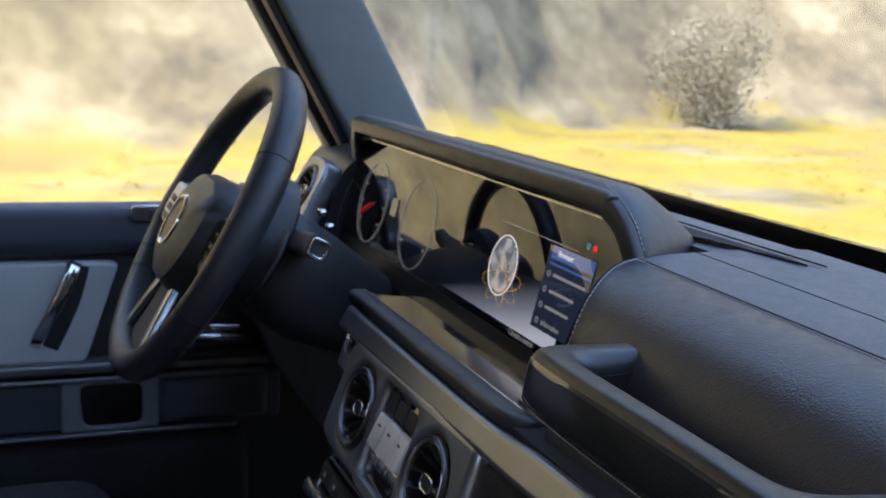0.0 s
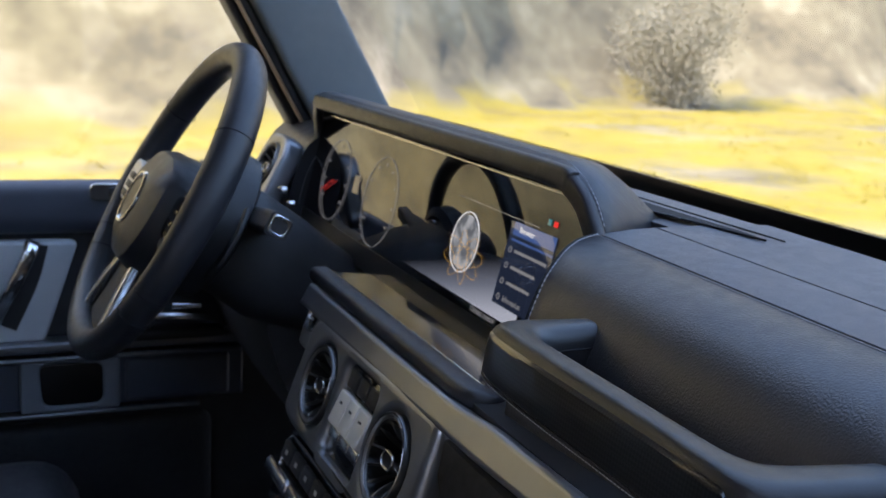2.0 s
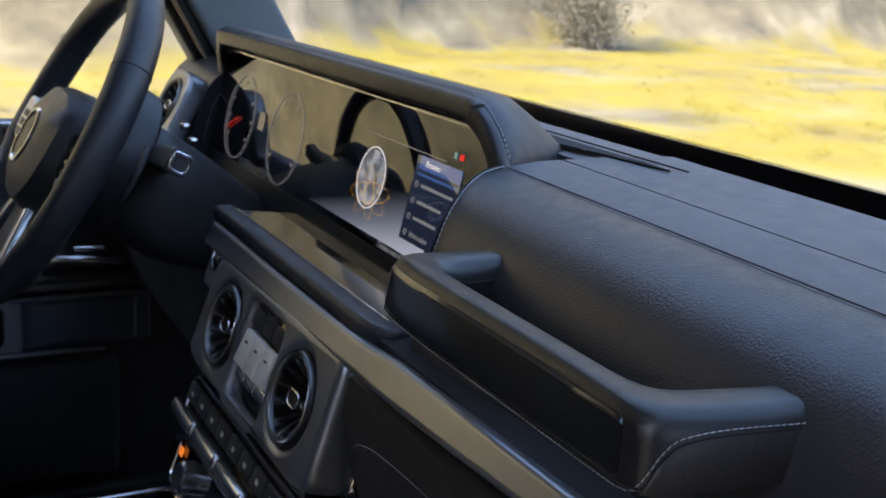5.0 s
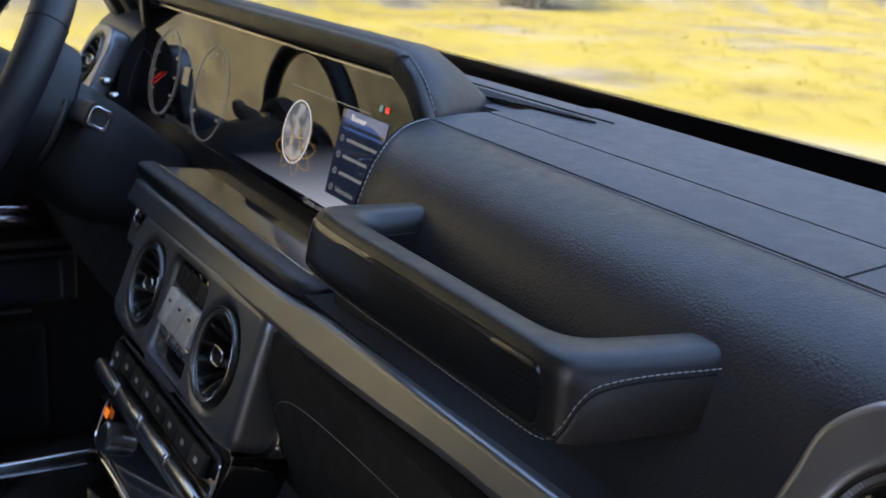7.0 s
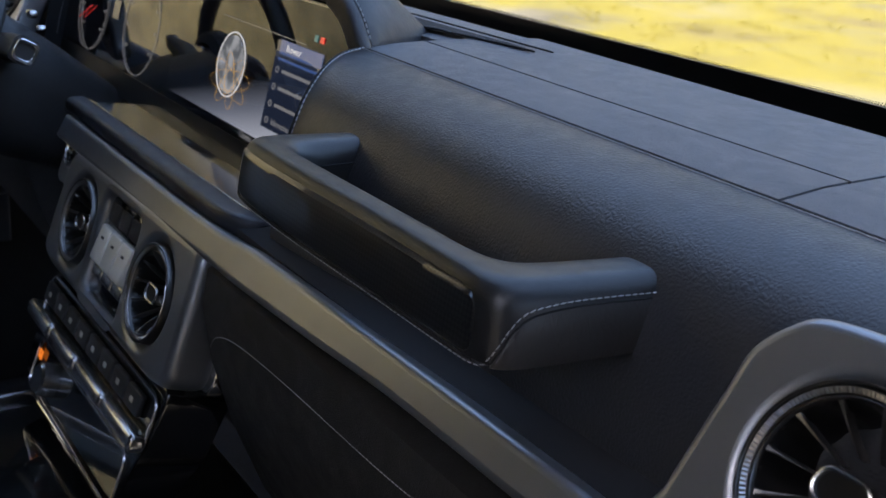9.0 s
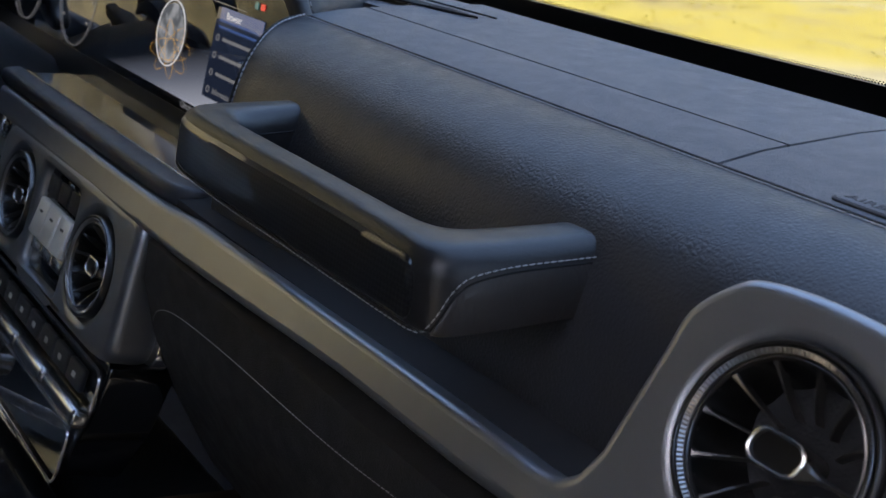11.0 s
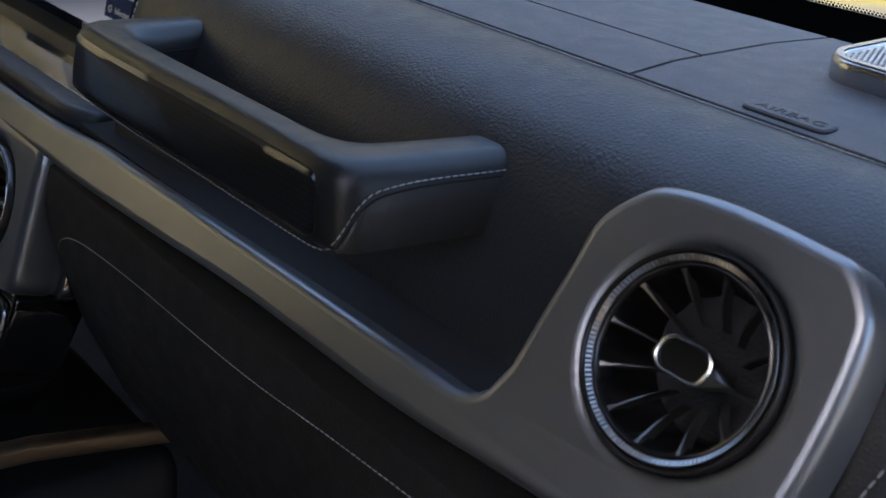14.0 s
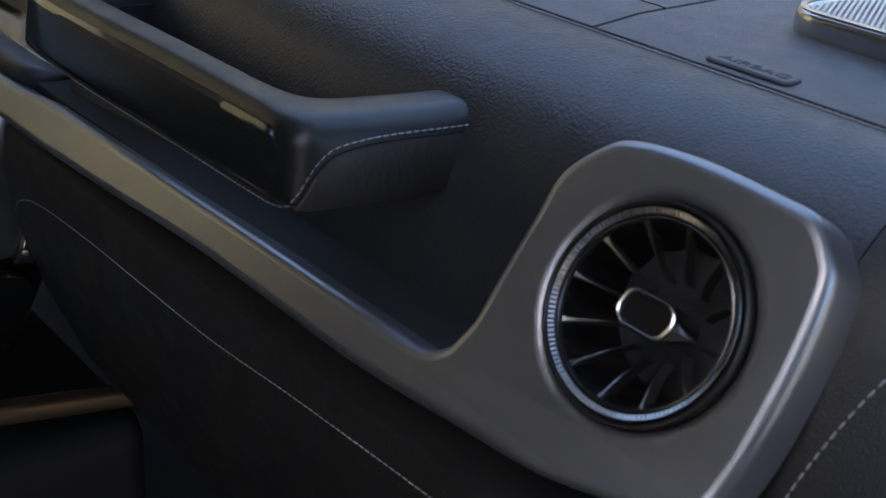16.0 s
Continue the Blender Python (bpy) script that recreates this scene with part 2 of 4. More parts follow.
def tilted(c, degrees):
    """Local x to the right, y up along a face that leans back by degrees, z out of it towards the seats."""
    s, k = math.sin(radians(degrees)), math.cos(radians(degrees))
    return Matrix(((1, 0, 0, c[0]), (0, s, -k, c[1]), (0, k, s, c[2]), (0, 0, 0, 1)))


def lettering(name, body, size, m, material, parent, depth=0.0004, stretch=1.0):
    cu = bpy.data.curves.new("tmp", "FONT")
    cu.body, cu.size, cu.extrude, cu.align_x, cu.align_y = body, size, depth, "LEFT", "CENTER"
    ob = bpy.data.objects.new("tmp", cu)
    me = bpy.data.meshes.new_from_object(ob)
    me.transform(m @ Matrix.Diagonal((stretch, 1, 1, 1)))
    bpy.data.objects.remove(ob), bpy.data.curves.remove(cu)
    return part(name, me, material, parent)


def stitches(name, path, parent, step=0.0042, length=0.0032, r=0.00045, material=None, up=(0, 0, 1)):
    """A row of short sewn stitches along a path."""
    path = [Vector(p) for p in path]
    carry = 0.0
    out = []
    for a, b in zip(path, path[1:]):
        d = b - a
        L = d.length
        if L < 1e-7:
            continue
        d.normalize()
        s = carry
        while s < L:
            out.append((a + d * s, d))
            s += step
        carry = s - L
    vs, fs = [], []
    for p, d in out:
        side = d.cross(Vector(up))
        if side.length < 1e-3:
            side = d.cross(Vector((1, 0, 0)))
        side.normalize()
        u = side.cross(d)
        base = len(vs)
        for k, rr in ((0, 0.4), (0.25, 1), (0.75, 1), (1, 0.4)):
            for cs, cu_ in ((1, 0), (0, 1), (-1, 0), (0, -1)):
                vs.append(p + d * length * k + side * r * rr * cs + u * r * rr * cu_)
        for k in range(3):
            for i in range(4):
                j = (i + 1) % 4
                fs.append((base + 4 * k + i, base + 4 * k + j, base + 4 * k + 4 + j, base + 4 * k + 4 + i))
        fs += [(base, base + 1, base + 2, base + 3), (base + 12, base + 13, base + 14, base + 15)]
    me = bpy.data.meshes.new(name)
    me.from_pydata([tuple(v) for v in vs], [], fs)
    me.update()
    return part(name, me, material or THREAD, parent)


# ---- outside ----
GROUND = mat("dry_hillside", (0.4, 0.36, 0.27), 0.9)
co = coords(GROUND)
n1 = node(GROUND, "ShaderNodeTexNoise", Scale=0.75, Detail=6.0, Roughness=0.62)
n2 = node(GROUND, "ShaderNodeTexNoise", Scale=0.5, Detail=3.0, Roughness=0.5)
link(GROUND, co, n1.inputs["Vector"]), link(GROUND, co, n2.inputs["Vector"])
dry = ramp(GROUND, n1.outputs[0], [(0.3, (0.06, 0.05, 0.034)), (0.42, (0.115, 0.093, 0.056)), (0.54, (0.165, 0.136, 0.082)), (0.66, (0.24, 0.2, 0.132))])
yel = ramp(GROUND, n2.outputs[0], [(0.3, (0.155, 0.115, 0.036)), (0.48, (0.225, 0.17, 0.013)), (0.7, (0.27, 0.21, 0.018))])
geo = GROUND.node_tree.nodes.new("ShaderNodeSeparateXYZ")
link(GROUND, co, geo.inputs[0])
add = node(GROUND, "ShaderNodeMath")
add.operation = "MULTIPLY_ADD"
add.inputs[1].default_value = 2.6
link(GROUND, n2.outputs[0], add.inputs[0]), link(GROUND, geo.outputs[2], add.inputs[2])
fac = node(GROUND, "ShaderNodeMapRange", From_Min=1.25, From_Max=1.75, To_Min=1.0, To_Max=0.0)
link(GROUND, add.outputs[0], fac.inputs[0])
mixc = GROUND.node_tree.nodes.new("ShaderNodeMixRGB")
link(GROUND, fac.outputs[0], mixc.inputs[0]), link(GROUND, dry, mixc.inputs[1]), link(GROUND, yel, mixc.inputs[2])
# bare track round the car
ln = node(GROUND, "ShaderNodeVectorMath")
ln.operation = "LENGTH"
link(GROUND, co, ln.inputs[0])
ad2 = node(GROUND, "ShaderNodeMath")
ad2.operation = "MULTIPLY_ADD"
ad2.inputs[1].default_value = 3.0
link(GROUND, n2.outputs[0], ad2.inputs[0]), link(GROUND, ln.outputs["Value"], ad2.inputs[2])
bare = node(GROUND, "ShaderNodeMapRange", From_Min=8.0, From_Max=10.0, To_Min=1.0, To_Max=0.0)
link(GROUND, ad2.outputs[0], bare.inputs[0])
sand = ramp(GROUND, n1.outputs[0], [(0.3, (0.22, 0.2, 0.165)), (0.7, (0.3, 0.275, 0.23))])
mixb = GROUND.node_tree.nodes.new("ShaderNodeMixRGB")
link(GROUND, bare.outputs[0], mixb.inputs[0]), link(GROUND, mixc.outputs[0], mixb.inputs[1]), link(GROUND, sand, mixb.inputs[2])
# no flowers on the open side
opn = node(GROUND, "ShaderNodeMapRange", From_Min=6.0, From_Max=12.0, To_Min=0.0, To_Max=1.0)
link(GROUND, geo.outputs[0], opn.inputs[0])
mixo = GROUND.node_tree.nodes.new("ShaderNodeMixRGB")
link(GROUND, opn.outputs[0], mixo.inputs[0]), link(GROUND, mixb.outputs[0], mixo.inputs[1]), link(GROUND, sand, mixo.inputs[2])
back = node(GROUND, "ShaderNodeMapRange", From_Min=4.0, From_Max=-6.0, To_Min=0.0, To_Max=0.75)
link(GROUND, geo.outputs[1], back.inputs[0])
gold = ramp(GROUND, n1.outputs[0], [(0.35, (0.17, 0.125, 0.05)), (0.6, (0.36, 0.265, 0.1))])
mixg = GROUND.node_tree.nodes.new("ShaderNodeMixRGB")
link(GROUND, back.outputs[0], mixg.inputs[0]), link(GROUND, mixo.outputs[0], mixg.inputs[1]), link(GROUND, gold, mixg.inputs[2])
link(GROUND, mixg.outputs[0], bsdf(GROUND).inputs["Base Color"])


def foot(x, y):
    """How far off the hill begins: near on the driver's side, far ahead, farther on the open side."""
    a = math.degrees(math.atan2(-x, y))
    marks = [(-180, 30), (-150, 60), (-60, 90), (0, 55), (25, 36), (50, 22), (80, 11.5), (100, 10.5), (150, 18), (180, 30)]
    for (a0, r0), (a1, r1) in zip(marks, marks[1:]):
        if a0 <= a <= a1:
            t = (a - a0) / (a1 - a0)
            t = t * t * (3 - 2 * t)
            return r0 + (r1 - r0) * t
    return 30


def land(x, y):
    r = math.hypot(x, y)
    lift = max(0.0, r - foot(x, y))
    h = 0.05 * noise.noise((x * 0.3, y * 0.3, 0)) * min(1, r / 6)
    h += 1.1 * lift * min(1, lift / 5) + min(1, lift / 6) * 2.0 * noise.noise((x * 0.06, y * 0.06, 3)) + min(1, lift / 4) * 0.5 * noise.noise((x * 0.3, y * 0.3, 5))
    return min(h, 26 + 4 * noise.noise((x * 0.02, y * 0.02, 1)))


def build_land():
    radii = [0, 2, 4, 6, 8, 9, 10, 11] + [12 + 1.0 * i for i in range(53)] + [65, 75, 90, 110, 140, 200, 400, 900, 2500]
    n = 144
    rings = [[(r * math.cos(2 * math.pi * i / n), r * math.sin(2 * math.pi * i / n)) for i in range(n)] for r in radii[1:]]
    bm = rings_to_mesh([[(x, y, land(x, y)) for x, y in g] for g in rings], True, False)
    bm.verts.ensure_lookup_table()
    bm.faces.new(bm.verts[:n])
    return part("ground", bm, GROUND, None, "dry sunlit hillside above a meadow of yellow flowers", kind="structure", category="ground")


build_land()


def leafy(m):
    """Lets sunlight through thin leaves."""
    src = bsdf(m).inputs["Base Color"].links[0].from_socket
    t, x = m.node_tree.nodes.new("ShaderNodeBsdfTranslucent"), m.node_tree.nodes.new("ShaderNodeMixShader")
    x.inputs[0].default_value = 0.5
    link(m, src, t.inputs[0]), link(m, bsdf(m).outputs[0], x.inputs[1]), link(m, t.outputs[0], x.inputs[2])
    link(m, x.outputs[0], m.node_tree.nodes["Material Output"].inputs[0])


def scatter(name, count, r0, r1, size, cols, label, category, seed, lo, hi):
    """Loose clumps of small upright leaves on the land."""
    rnd = random.Random(seed)
    vs, fs = [], []
    for _ in range(count):
        a, r = rnd.uniform(0, 2 * math.pi), math.sqrt(rnd.uniform(r0 * r0, r1 * r1))
        x, y = r * math.cos(a), r * math.sin(a)
        if x > 8 or not lo <= r - foot(x, y) <= hi:
            continue
        s = size * rnd.uniform(0.5, 1.3)
        for _ in range(7):
            b = rnd.uniform(0, 2 * math.pi)
            px, py = x + rnd.gauss(0, s * 1.2), y + rnd.gauss(0, s * 1.2)
            pz = land(px, py) + rnd.uniform(0.2, 1.0) * s
            w = s * rnd.uniform(0.25, 0.5)
            cx, cy, tz = math.cos(b) * w, math.sin(b) * w, rnd.uniform(-0.35, 0.35) * w
            k = len(vs)
            vs += [(px - cx, py - cy, pz - tz), (px + cy, py - cx, pz), (px + cx, py + cy, pz + tz), (px - cy * 0.8, py + cx * 0.8, pz + 0.2 * w)]
            fs.append((k, k + 1, k + 2, k + 3))
    me = bpy.data.meshes.new(name)
    me.from_pydata(vs, [], fs)
    me.update()
    m = mat(name + "_leaf", cols[0], 0.8)
    g = m.node_tree.nodes.new("ShaderNodeNewGeometry")
    link(m, ramp(m, g.outputs["Random Per Island"], [(0, cols[0]), (0.5, cols[1]), (1, cols[2])]), bsdf(m).inputs["Base Color"])
    leafy(m)
    return part(name, me, m, None, label, kind="stuff", category=category)


scatter("flower_meadow", 30000, 8.5, 34, 0.05, [(0.225, 0.17, 0.018), (0.27, 0.21, 0.014), (0.3, 0.24, 0.03)], "bright yellow flowers in a wild meadow", "flowers", 3, -30, 0.5)


def shrub(angle, r, tall, wide, seed):
    """A grey-olive bush at the foot of the hill: a few stems under a loose crown of leaves."""
    rnd = random.Random(seed)
    x, y = -r * math.sin(radians(angle)), r * math.cos(radians(angle))
    z = land(x, y) - 0.05
    b = thing("bush", (x, y, z), "dusky grey-green bush at the foot of the hillside", "bush", "bushes")
    heads = []
    for i in range(6):
        a = i * math.pi / 3 + rnd.uniform(-0.3, 0.3)
        tip = Vector((x + math.cos(a) * wide * rnd.uniform(0.15, 0.42), y + math.sin(a) * wide * rnd.uniform(0.15, 0.42), z + tall * rnd.uniform(0.5, 0.9)))
        mid = Vector((x, y, z)).lerp(tip, 0.5) + Vector((0, 0, 0.1 * tall))
        part("stem", sweep(spline([(x, y, z), mid, tip], 4), circle(0.03, 6), scales=[1 - 0.09 * k for k in range(9)]), BARK, b)
        heads += [tip, mid.lerp(tip, 0.4), Vector((x, y, z)).lerp(tip, 0.32)]
    vs, fs = [], []
    for h in heads:
        for _ in range(650):
            p = h + Vector((rnd.gauss(0, wide * 0.13), rnd.gauss(0, wide * 0.13), rnd.gauss(0, tall * 0.12)))
            u = Vector((rnd.gauss(0, 1), rnd.gauss(0, 1), rnd.gauss(0, 1))).normalized() * rnd.uniform(0.015, 0.035)
            w = u.cross(Vector((rnd.gauss(0, 1), rnd.gauss(0, 1), rnd.gauss(0, 1)))).normalized() * 0.02
            k = len(vs)
            vs += [tuple(p - u), tuple(p + w), tuple(p + u), tuple(p - w)]
            fs.append((k, k + 1, k + 2, k + 3))
    me = bpy.data.meshes.new("crown")
    me.from_pydata(vs, [], fs)
    part("crown", me, BUSH_LEAF, b, kind="stuff")


BARK = vary(mat("bark", (0.1, 0.085, 0.07), 0.9), (0.08, 0.07, 0.055), (0.13, 0.11, 0.09), 20, 0.85, 0.95)
BUSH_LEAF = vary(mat("bush_leaf", (0.06, 0.06, 0.045), 0.8), (0.17, 0.15, 0.108), (0.22, 0.195, 0.14), 3, 0.75, 0.85)
for bush in ((55.0, 20.8, 2.3, 2.1, 1),):
    shrub(*bush)

# ---- car shell ----


def shell():
    # roof with its lining, floor, rear wall, the far and near sides with their openings
    roof = thing("roof", (0, -1.4, 1.95), "grey painted car roof with a pale fabric lining", "car roof", kind="structure")
    part("headliner", rbox(-0.74, 0.74, -3.0, -0.20, 1.93, 1.95, 0.004), HEADLINER, roof)
    part("roof_skin", rbox(-0.78, 0.78, -3.05, -0.16, 1.953, 1.985, 0.012), PAINT, roof)
    floor = thing("floor", (0, -1.4, 0.62), "black carpeted car floor", "floor", kind="structure")
    part("carpet", rbox(-0.74, 0.74, -3.0, 0.25, 0.58, 0.62, 0.004), CARPET, floor)
    part("bulkhead", rbox(-0.74, 0.74, 0.2, 0.24, 0.62, 1.24, 0.004), CARPET, floor)
    tail = thing("wall_rear", (0, -3.0, 0.62), "rear of the car with its window opening", "car body", kind="structure")
    part("panel", rbox(-0.78, 0.78, -3.06, -3.0, 0.6, 1.3, 0.01), PAINT, tail)
    part("rear_window", rbox(-0.6, 0.6, -3.035, -3.03, 1.3, 1.94, 0), TINTED, tail, "dark privacy glass")
    for x0, x1 in ((-0.78, -0.6), (0.6, 0.78)):
        part("rear_post", rbox(x0, x1, -3.06, -3.0, 1.3, 1.953, 0.01), HEADLINER, tail)
    for s, nm in ((-1, "wall_west"), (1, "wall_east")):
        side = thing(nm, (s * 0.76, -1.9, 0.6), "car body side with its pillars", "car body", kind="structure")
        a, b = sorted((s * 0.735, s * 0.785))
        part("body_panel", rbox(a, b, -2.99, -1.12, 0.6, 1.2, 0.01), PAINT, side)
        part("centre_pillar", sweep([(s * 0.75, -1.06, 0.6), (s * 0.75, -1.06, 1.2), (s * 0.735, -1.10, 1.94)], rrect(0.06, 0.16, 0.015), up=(1, 0, 0)), HEADLINER, side)
        part("rear_pillar", sweep([(s * 0.76, -2.1, 1.2), (s * 0.74, -2.12, 1.94)], rrect(0.06, 0.2, 0.02), up=(1, 0, 0)), HEADLINER, side)
        part("roof_rail", sweep([(s * 0.755, -3.0, 1.94), (s * 0.755, -0.2, 1.94)], rrect(0.06, 0.06, 0.015)), HEADLINER, side)
        for y0, y1 in ((-2.02, -1.13), (-2.98, -2.2)):
            part("rear_window", rbox(s * 0.762 - 0.002, s * 0.762 + 0.002, y0, y1, 1.2, 1.92, 0), TINTED, side, "dark privacy glass")
        part("sill", rbox(a, b, -1.14, 0.25, 0.56, 0.66, 0.01), SOFT_BLACK, side)


shell()


def pillar(s, name):
    p = thing(name, (s * 0.70, 0.08, 1.2), "slanting windscreen pillar in grey-blue fabric with a dark rubber seal", "pillar", kind="structure")
    lean = -0.576

    def strip(y0, y1, x0, x1, z0=1.2, z1=1.95):
        rings = []
        for z in (z0, z1):
            d = (z - 1.3) * lean
            sec = rounded([(x0, y0 + d), (x1, y0 + d), (x1, y1 + d), (x0, y1 + d)], 0.012, 4)
            rings.append([(s * -x if s > 0 else x, y, z) for x, y in sec])
        return rings_to_mesh(rings)

    part("pillar_cover", strip(0.025, 0.148, -0.745, -0.665), PILLAR, p)
    part("seal", strip(-0.005, 0.012, -0.75, -0.70), RUBBER, p, "dark rubber door seal")
    part("pillar_edge", strip(0.010, 0.03, -0.755, -0.685), RUBBER, p)
    part("seal_lip", strip(0.006, 0.012, -0.69, -0.684), BROWN_EDGE, p, "thin brown seal lip")


pillar(-1, "pillar_west")
pillar(1, "pillar_east")


def windscreen():
    w = thing("windscreen", (0, 0.19, 1.28), "clear upright windscreen with a black dotted edge band", "windscreen", kind="structure")
    k = -0.576

    def y(z):
        return 0.214 + (z - 1.3) * k

    def pane(x0, x1, z0, z1, off, th):
        q = [(y(z0) + off, z0), (y(z1) + off, z1), (y(z1) + off + th, z1), (y(z0) + off + th, z0)]
        return along_x(q, (x0, x1))

    g = part("pane", pane(-0.74, 0.74, 1.24, 1.95, 0, 0.005), GLASS, w)
    g.visible_shadow = False
    part("black_band", pane(-0.74, 0.74, 1.24, 1.303, -0.006, 0.004), FRIT, w)
    # dots where the band fades out
    vs, fs = [], []
    for row in range(2):
        for i in range(600):
            x = -0.62 + (i + 0.5 * (row % 2)) * 0.0022
            z = 1.3038 + row * 0.0014
            r = 0.0008 - row * 0.0002
            b = len(vs)
            for j in range(6):
                a = j * math.pi / 3
                zz = z + r * math.sin(a)
                vs.append((x + r * math.cos(a), y(zz) - 0.004, zz))
            fs.append(tuple(range(b, b + 6)))
    me = bpy.data.meshes.new("dots")
    me.from_pydata(vs, [], fs)
    part("band_dots", me, FRIT, w, kind="stuff")
    part("header", rbox(-0.74, 0.74, -0.24, -0.14, 1.9, 1.95, 0.01), HEADLINER, w)


windscreen()

# ---- dashboard ----
DASH = thing("dashboard", (0, 0.05, 0.95), "black leather dashboard with contrast stitching and a silver trim strip", "dashboard")
PAD = [(0.0, 1.3), (-0.02, 1.2985), (-0.036, 1.2945), (-0.05, 1.2875), (-0.061, 1.278), (-0.0695, 1.266), (-0.076, 1.251), (-0.081, 1.235), (-0.0855, 1.215), (-0.089, 1.19), (-0.092, 1.17)]


def crest(x):
    """The dash top falls a little towards the passenger's side."""
    return -0.012 * (max(x, 0.14) - 0.14)


def sloped(bm):
    for v in bm.verts:
        v.co.z += crest(v.co.x)
    return bm


def dashboard():
    # the passenger pad: its inner end runs down and inwards below the display
    def pad(xs_of):
        rings = []
        for t in range(25):
            rings.append([(xs_of(i, t / 24), yy, zz) for i, (yy, zz) in enumerate(PAD + [(0.03, 1.17), (0.03, 1.296)])])
        bm = rings_to_mesh(rings)
        for v in bm.verts:
            k = max(0.0, v.co.x - 0.672) / 0.068
            v.co.y += 0.11 * k * k
            v.co.z -= 0.01 * k * k
        return bm

    edge = [0.14, 0.15, 0.16, 0.17, 0.177, 0.182, 0.184, 0.185, 0.186, 0.187, 0.188, 0.142, 0.14]
    part("passenger_pad", sloped(pad(lambda i, t: edge[i] * (1 - t) + 0.6685 * t)), LEATHER, DASH, "grained black leather pad")
    # outer end of the same pad, its shade put into a darker leather
    part("pad_end_shade", sloped(pad(lambda i, t: 0.669 * (1 - t) + 0.74 * t)), KNEE, DASH, "leather end of the dash pad, darkened to stand for shade")
    part("driver_pad", moved(pad(lambda i, t: -0.74 * (1 - t) - 0.565 * t), Matrix.Translation((0, 0.05, 0.0))), LEATHER, DASH)
    cheek = [(-0.5635, yy + 0.05 + 0.012, zz - 0.012) for yy, zz in PAD[:9]]
    stitches("cheek_stitching", spline(cheek, 4), DASH, r=0.0005, up=(1, 0, 0))
    # top cover in panels with narrow gaps
    top = [(0.0, 1.3), (0.03, 1.3025), (0.1, 1.304), (0.148, 1.303), (0.156, 1.299), (0.158, 1.27), (0.0, 1.27)]
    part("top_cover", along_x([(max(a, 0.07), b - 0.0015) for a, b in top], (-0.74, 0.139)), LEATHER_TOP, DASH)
    part("top_cover", sloped(along_x([(a, b - 0.0015) for a, b in top], (0.14, 0.74))), LEATHER_TOP, DASH, "matt dash top cover with sky sheen in its colour")
    gap = 0.0011
    f0 = [(0.002, 1.3), (0.03, 1.3028), (0.048, 1.3033), (0.048, 1.297), (0.002, 1.295)]
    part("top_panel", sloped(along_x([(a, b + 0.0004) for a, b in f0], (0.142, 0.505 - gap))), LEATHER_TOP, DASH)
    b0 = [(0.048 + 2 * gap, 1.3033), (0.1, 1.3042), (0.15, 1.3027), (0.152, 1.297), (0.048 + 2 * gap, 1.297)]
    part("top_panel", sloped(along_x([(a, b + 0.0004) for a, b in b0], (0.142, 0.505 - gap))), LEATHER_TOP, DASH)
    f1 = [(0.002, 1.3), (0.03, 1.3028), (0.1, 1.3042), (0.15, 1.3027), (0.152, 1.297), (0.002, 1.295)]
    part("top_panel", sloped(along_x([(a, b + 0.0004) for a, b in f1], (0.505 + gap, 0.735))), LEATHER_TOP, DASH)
    # sewn seam along the crest
    part("crest_seam", sweep([(0.14, 0.0006, 1.2997), (0.73, 0.0006, 1.2997 + crest(0.73))], circle(0.0007, 8)), SEAM, DASH)
    stitches("crest_stitching", [(0.142, -0.0014, 1.3001), (0.725, -0.0014, 1.3001 + crest(0.725))], DASH, r=0.0005, step=0.0031, length=0.0029)
    ends = [Vector((edge[i] - 0.0005, yy, zz)) for i, (yy, zz) in enumerate(PAD)]
    path = spline(ends[:9], 4)
    stitches("end_stitching", [p + Vector((0.004, -0.0008, 0.0008)) for p in path], DASH, r=0.0006)
    part("end_seam", sweep(path, circle(0.0012, 6), up=(1, 0, 0)), SEAM, DASH)
    # body below the display
    part("core", along_x([(0.012, 1.16), (0.012, 1.2), (0.15, 1.29), (0.15, 0.98), (-0.03, 0.98), (-0.06, 1.10)], (-0.72, 0.72)), SOFT_BLACK, DASH)
    shelf = [(0.016, 1.18), (-0.082, 1.1905), (-0.086, 1.187), (-0.088, 1.175), (0.016, 1.17)]
    part("gloss_shelf", along_x(shelf, (-0.225, 0.15)), GLOSS_BLACK, DASH, "glossy black ledge below the display")
    part("ledge_edge", sweep([(-0.222, -0.0835, 1.1925), (0.146, -0.0835, 1.1925)], circle(0.0009, 8)), SATIN_CHROME, DASH)
    lip = sweep(spline([(-0.225, -0.0955, 1.189), (-0.1, -0.0955, 1.189), (0.1, -0.0955, 1.189), (0.142, -0.094, 1.1885), (0.154, -0.0865, 1.187), (0.157, -0.075, 1.185)], 5), rrect(0.021, 0.015, 0.006), scales=[1] * 19 + [0.97, 0.93, 0.88, 0.8, 0.7, 0.6, 0.5])
    part("padded_lip", lip, NAPPA, DASH, "rounded leather lip")
    part("lip_line", sweep(spline([(-0.22, -0.1045, 1.181), (0.1, -0.1045, 1.181), (0.14, -0.1035, 1.181), (0.158, -0.0955, 1.181), (0.162, -0.08, 1.181)], 8), circle(0.0008, 6)), SATIN_CHROME, DASH, "thin bright line under the lip")
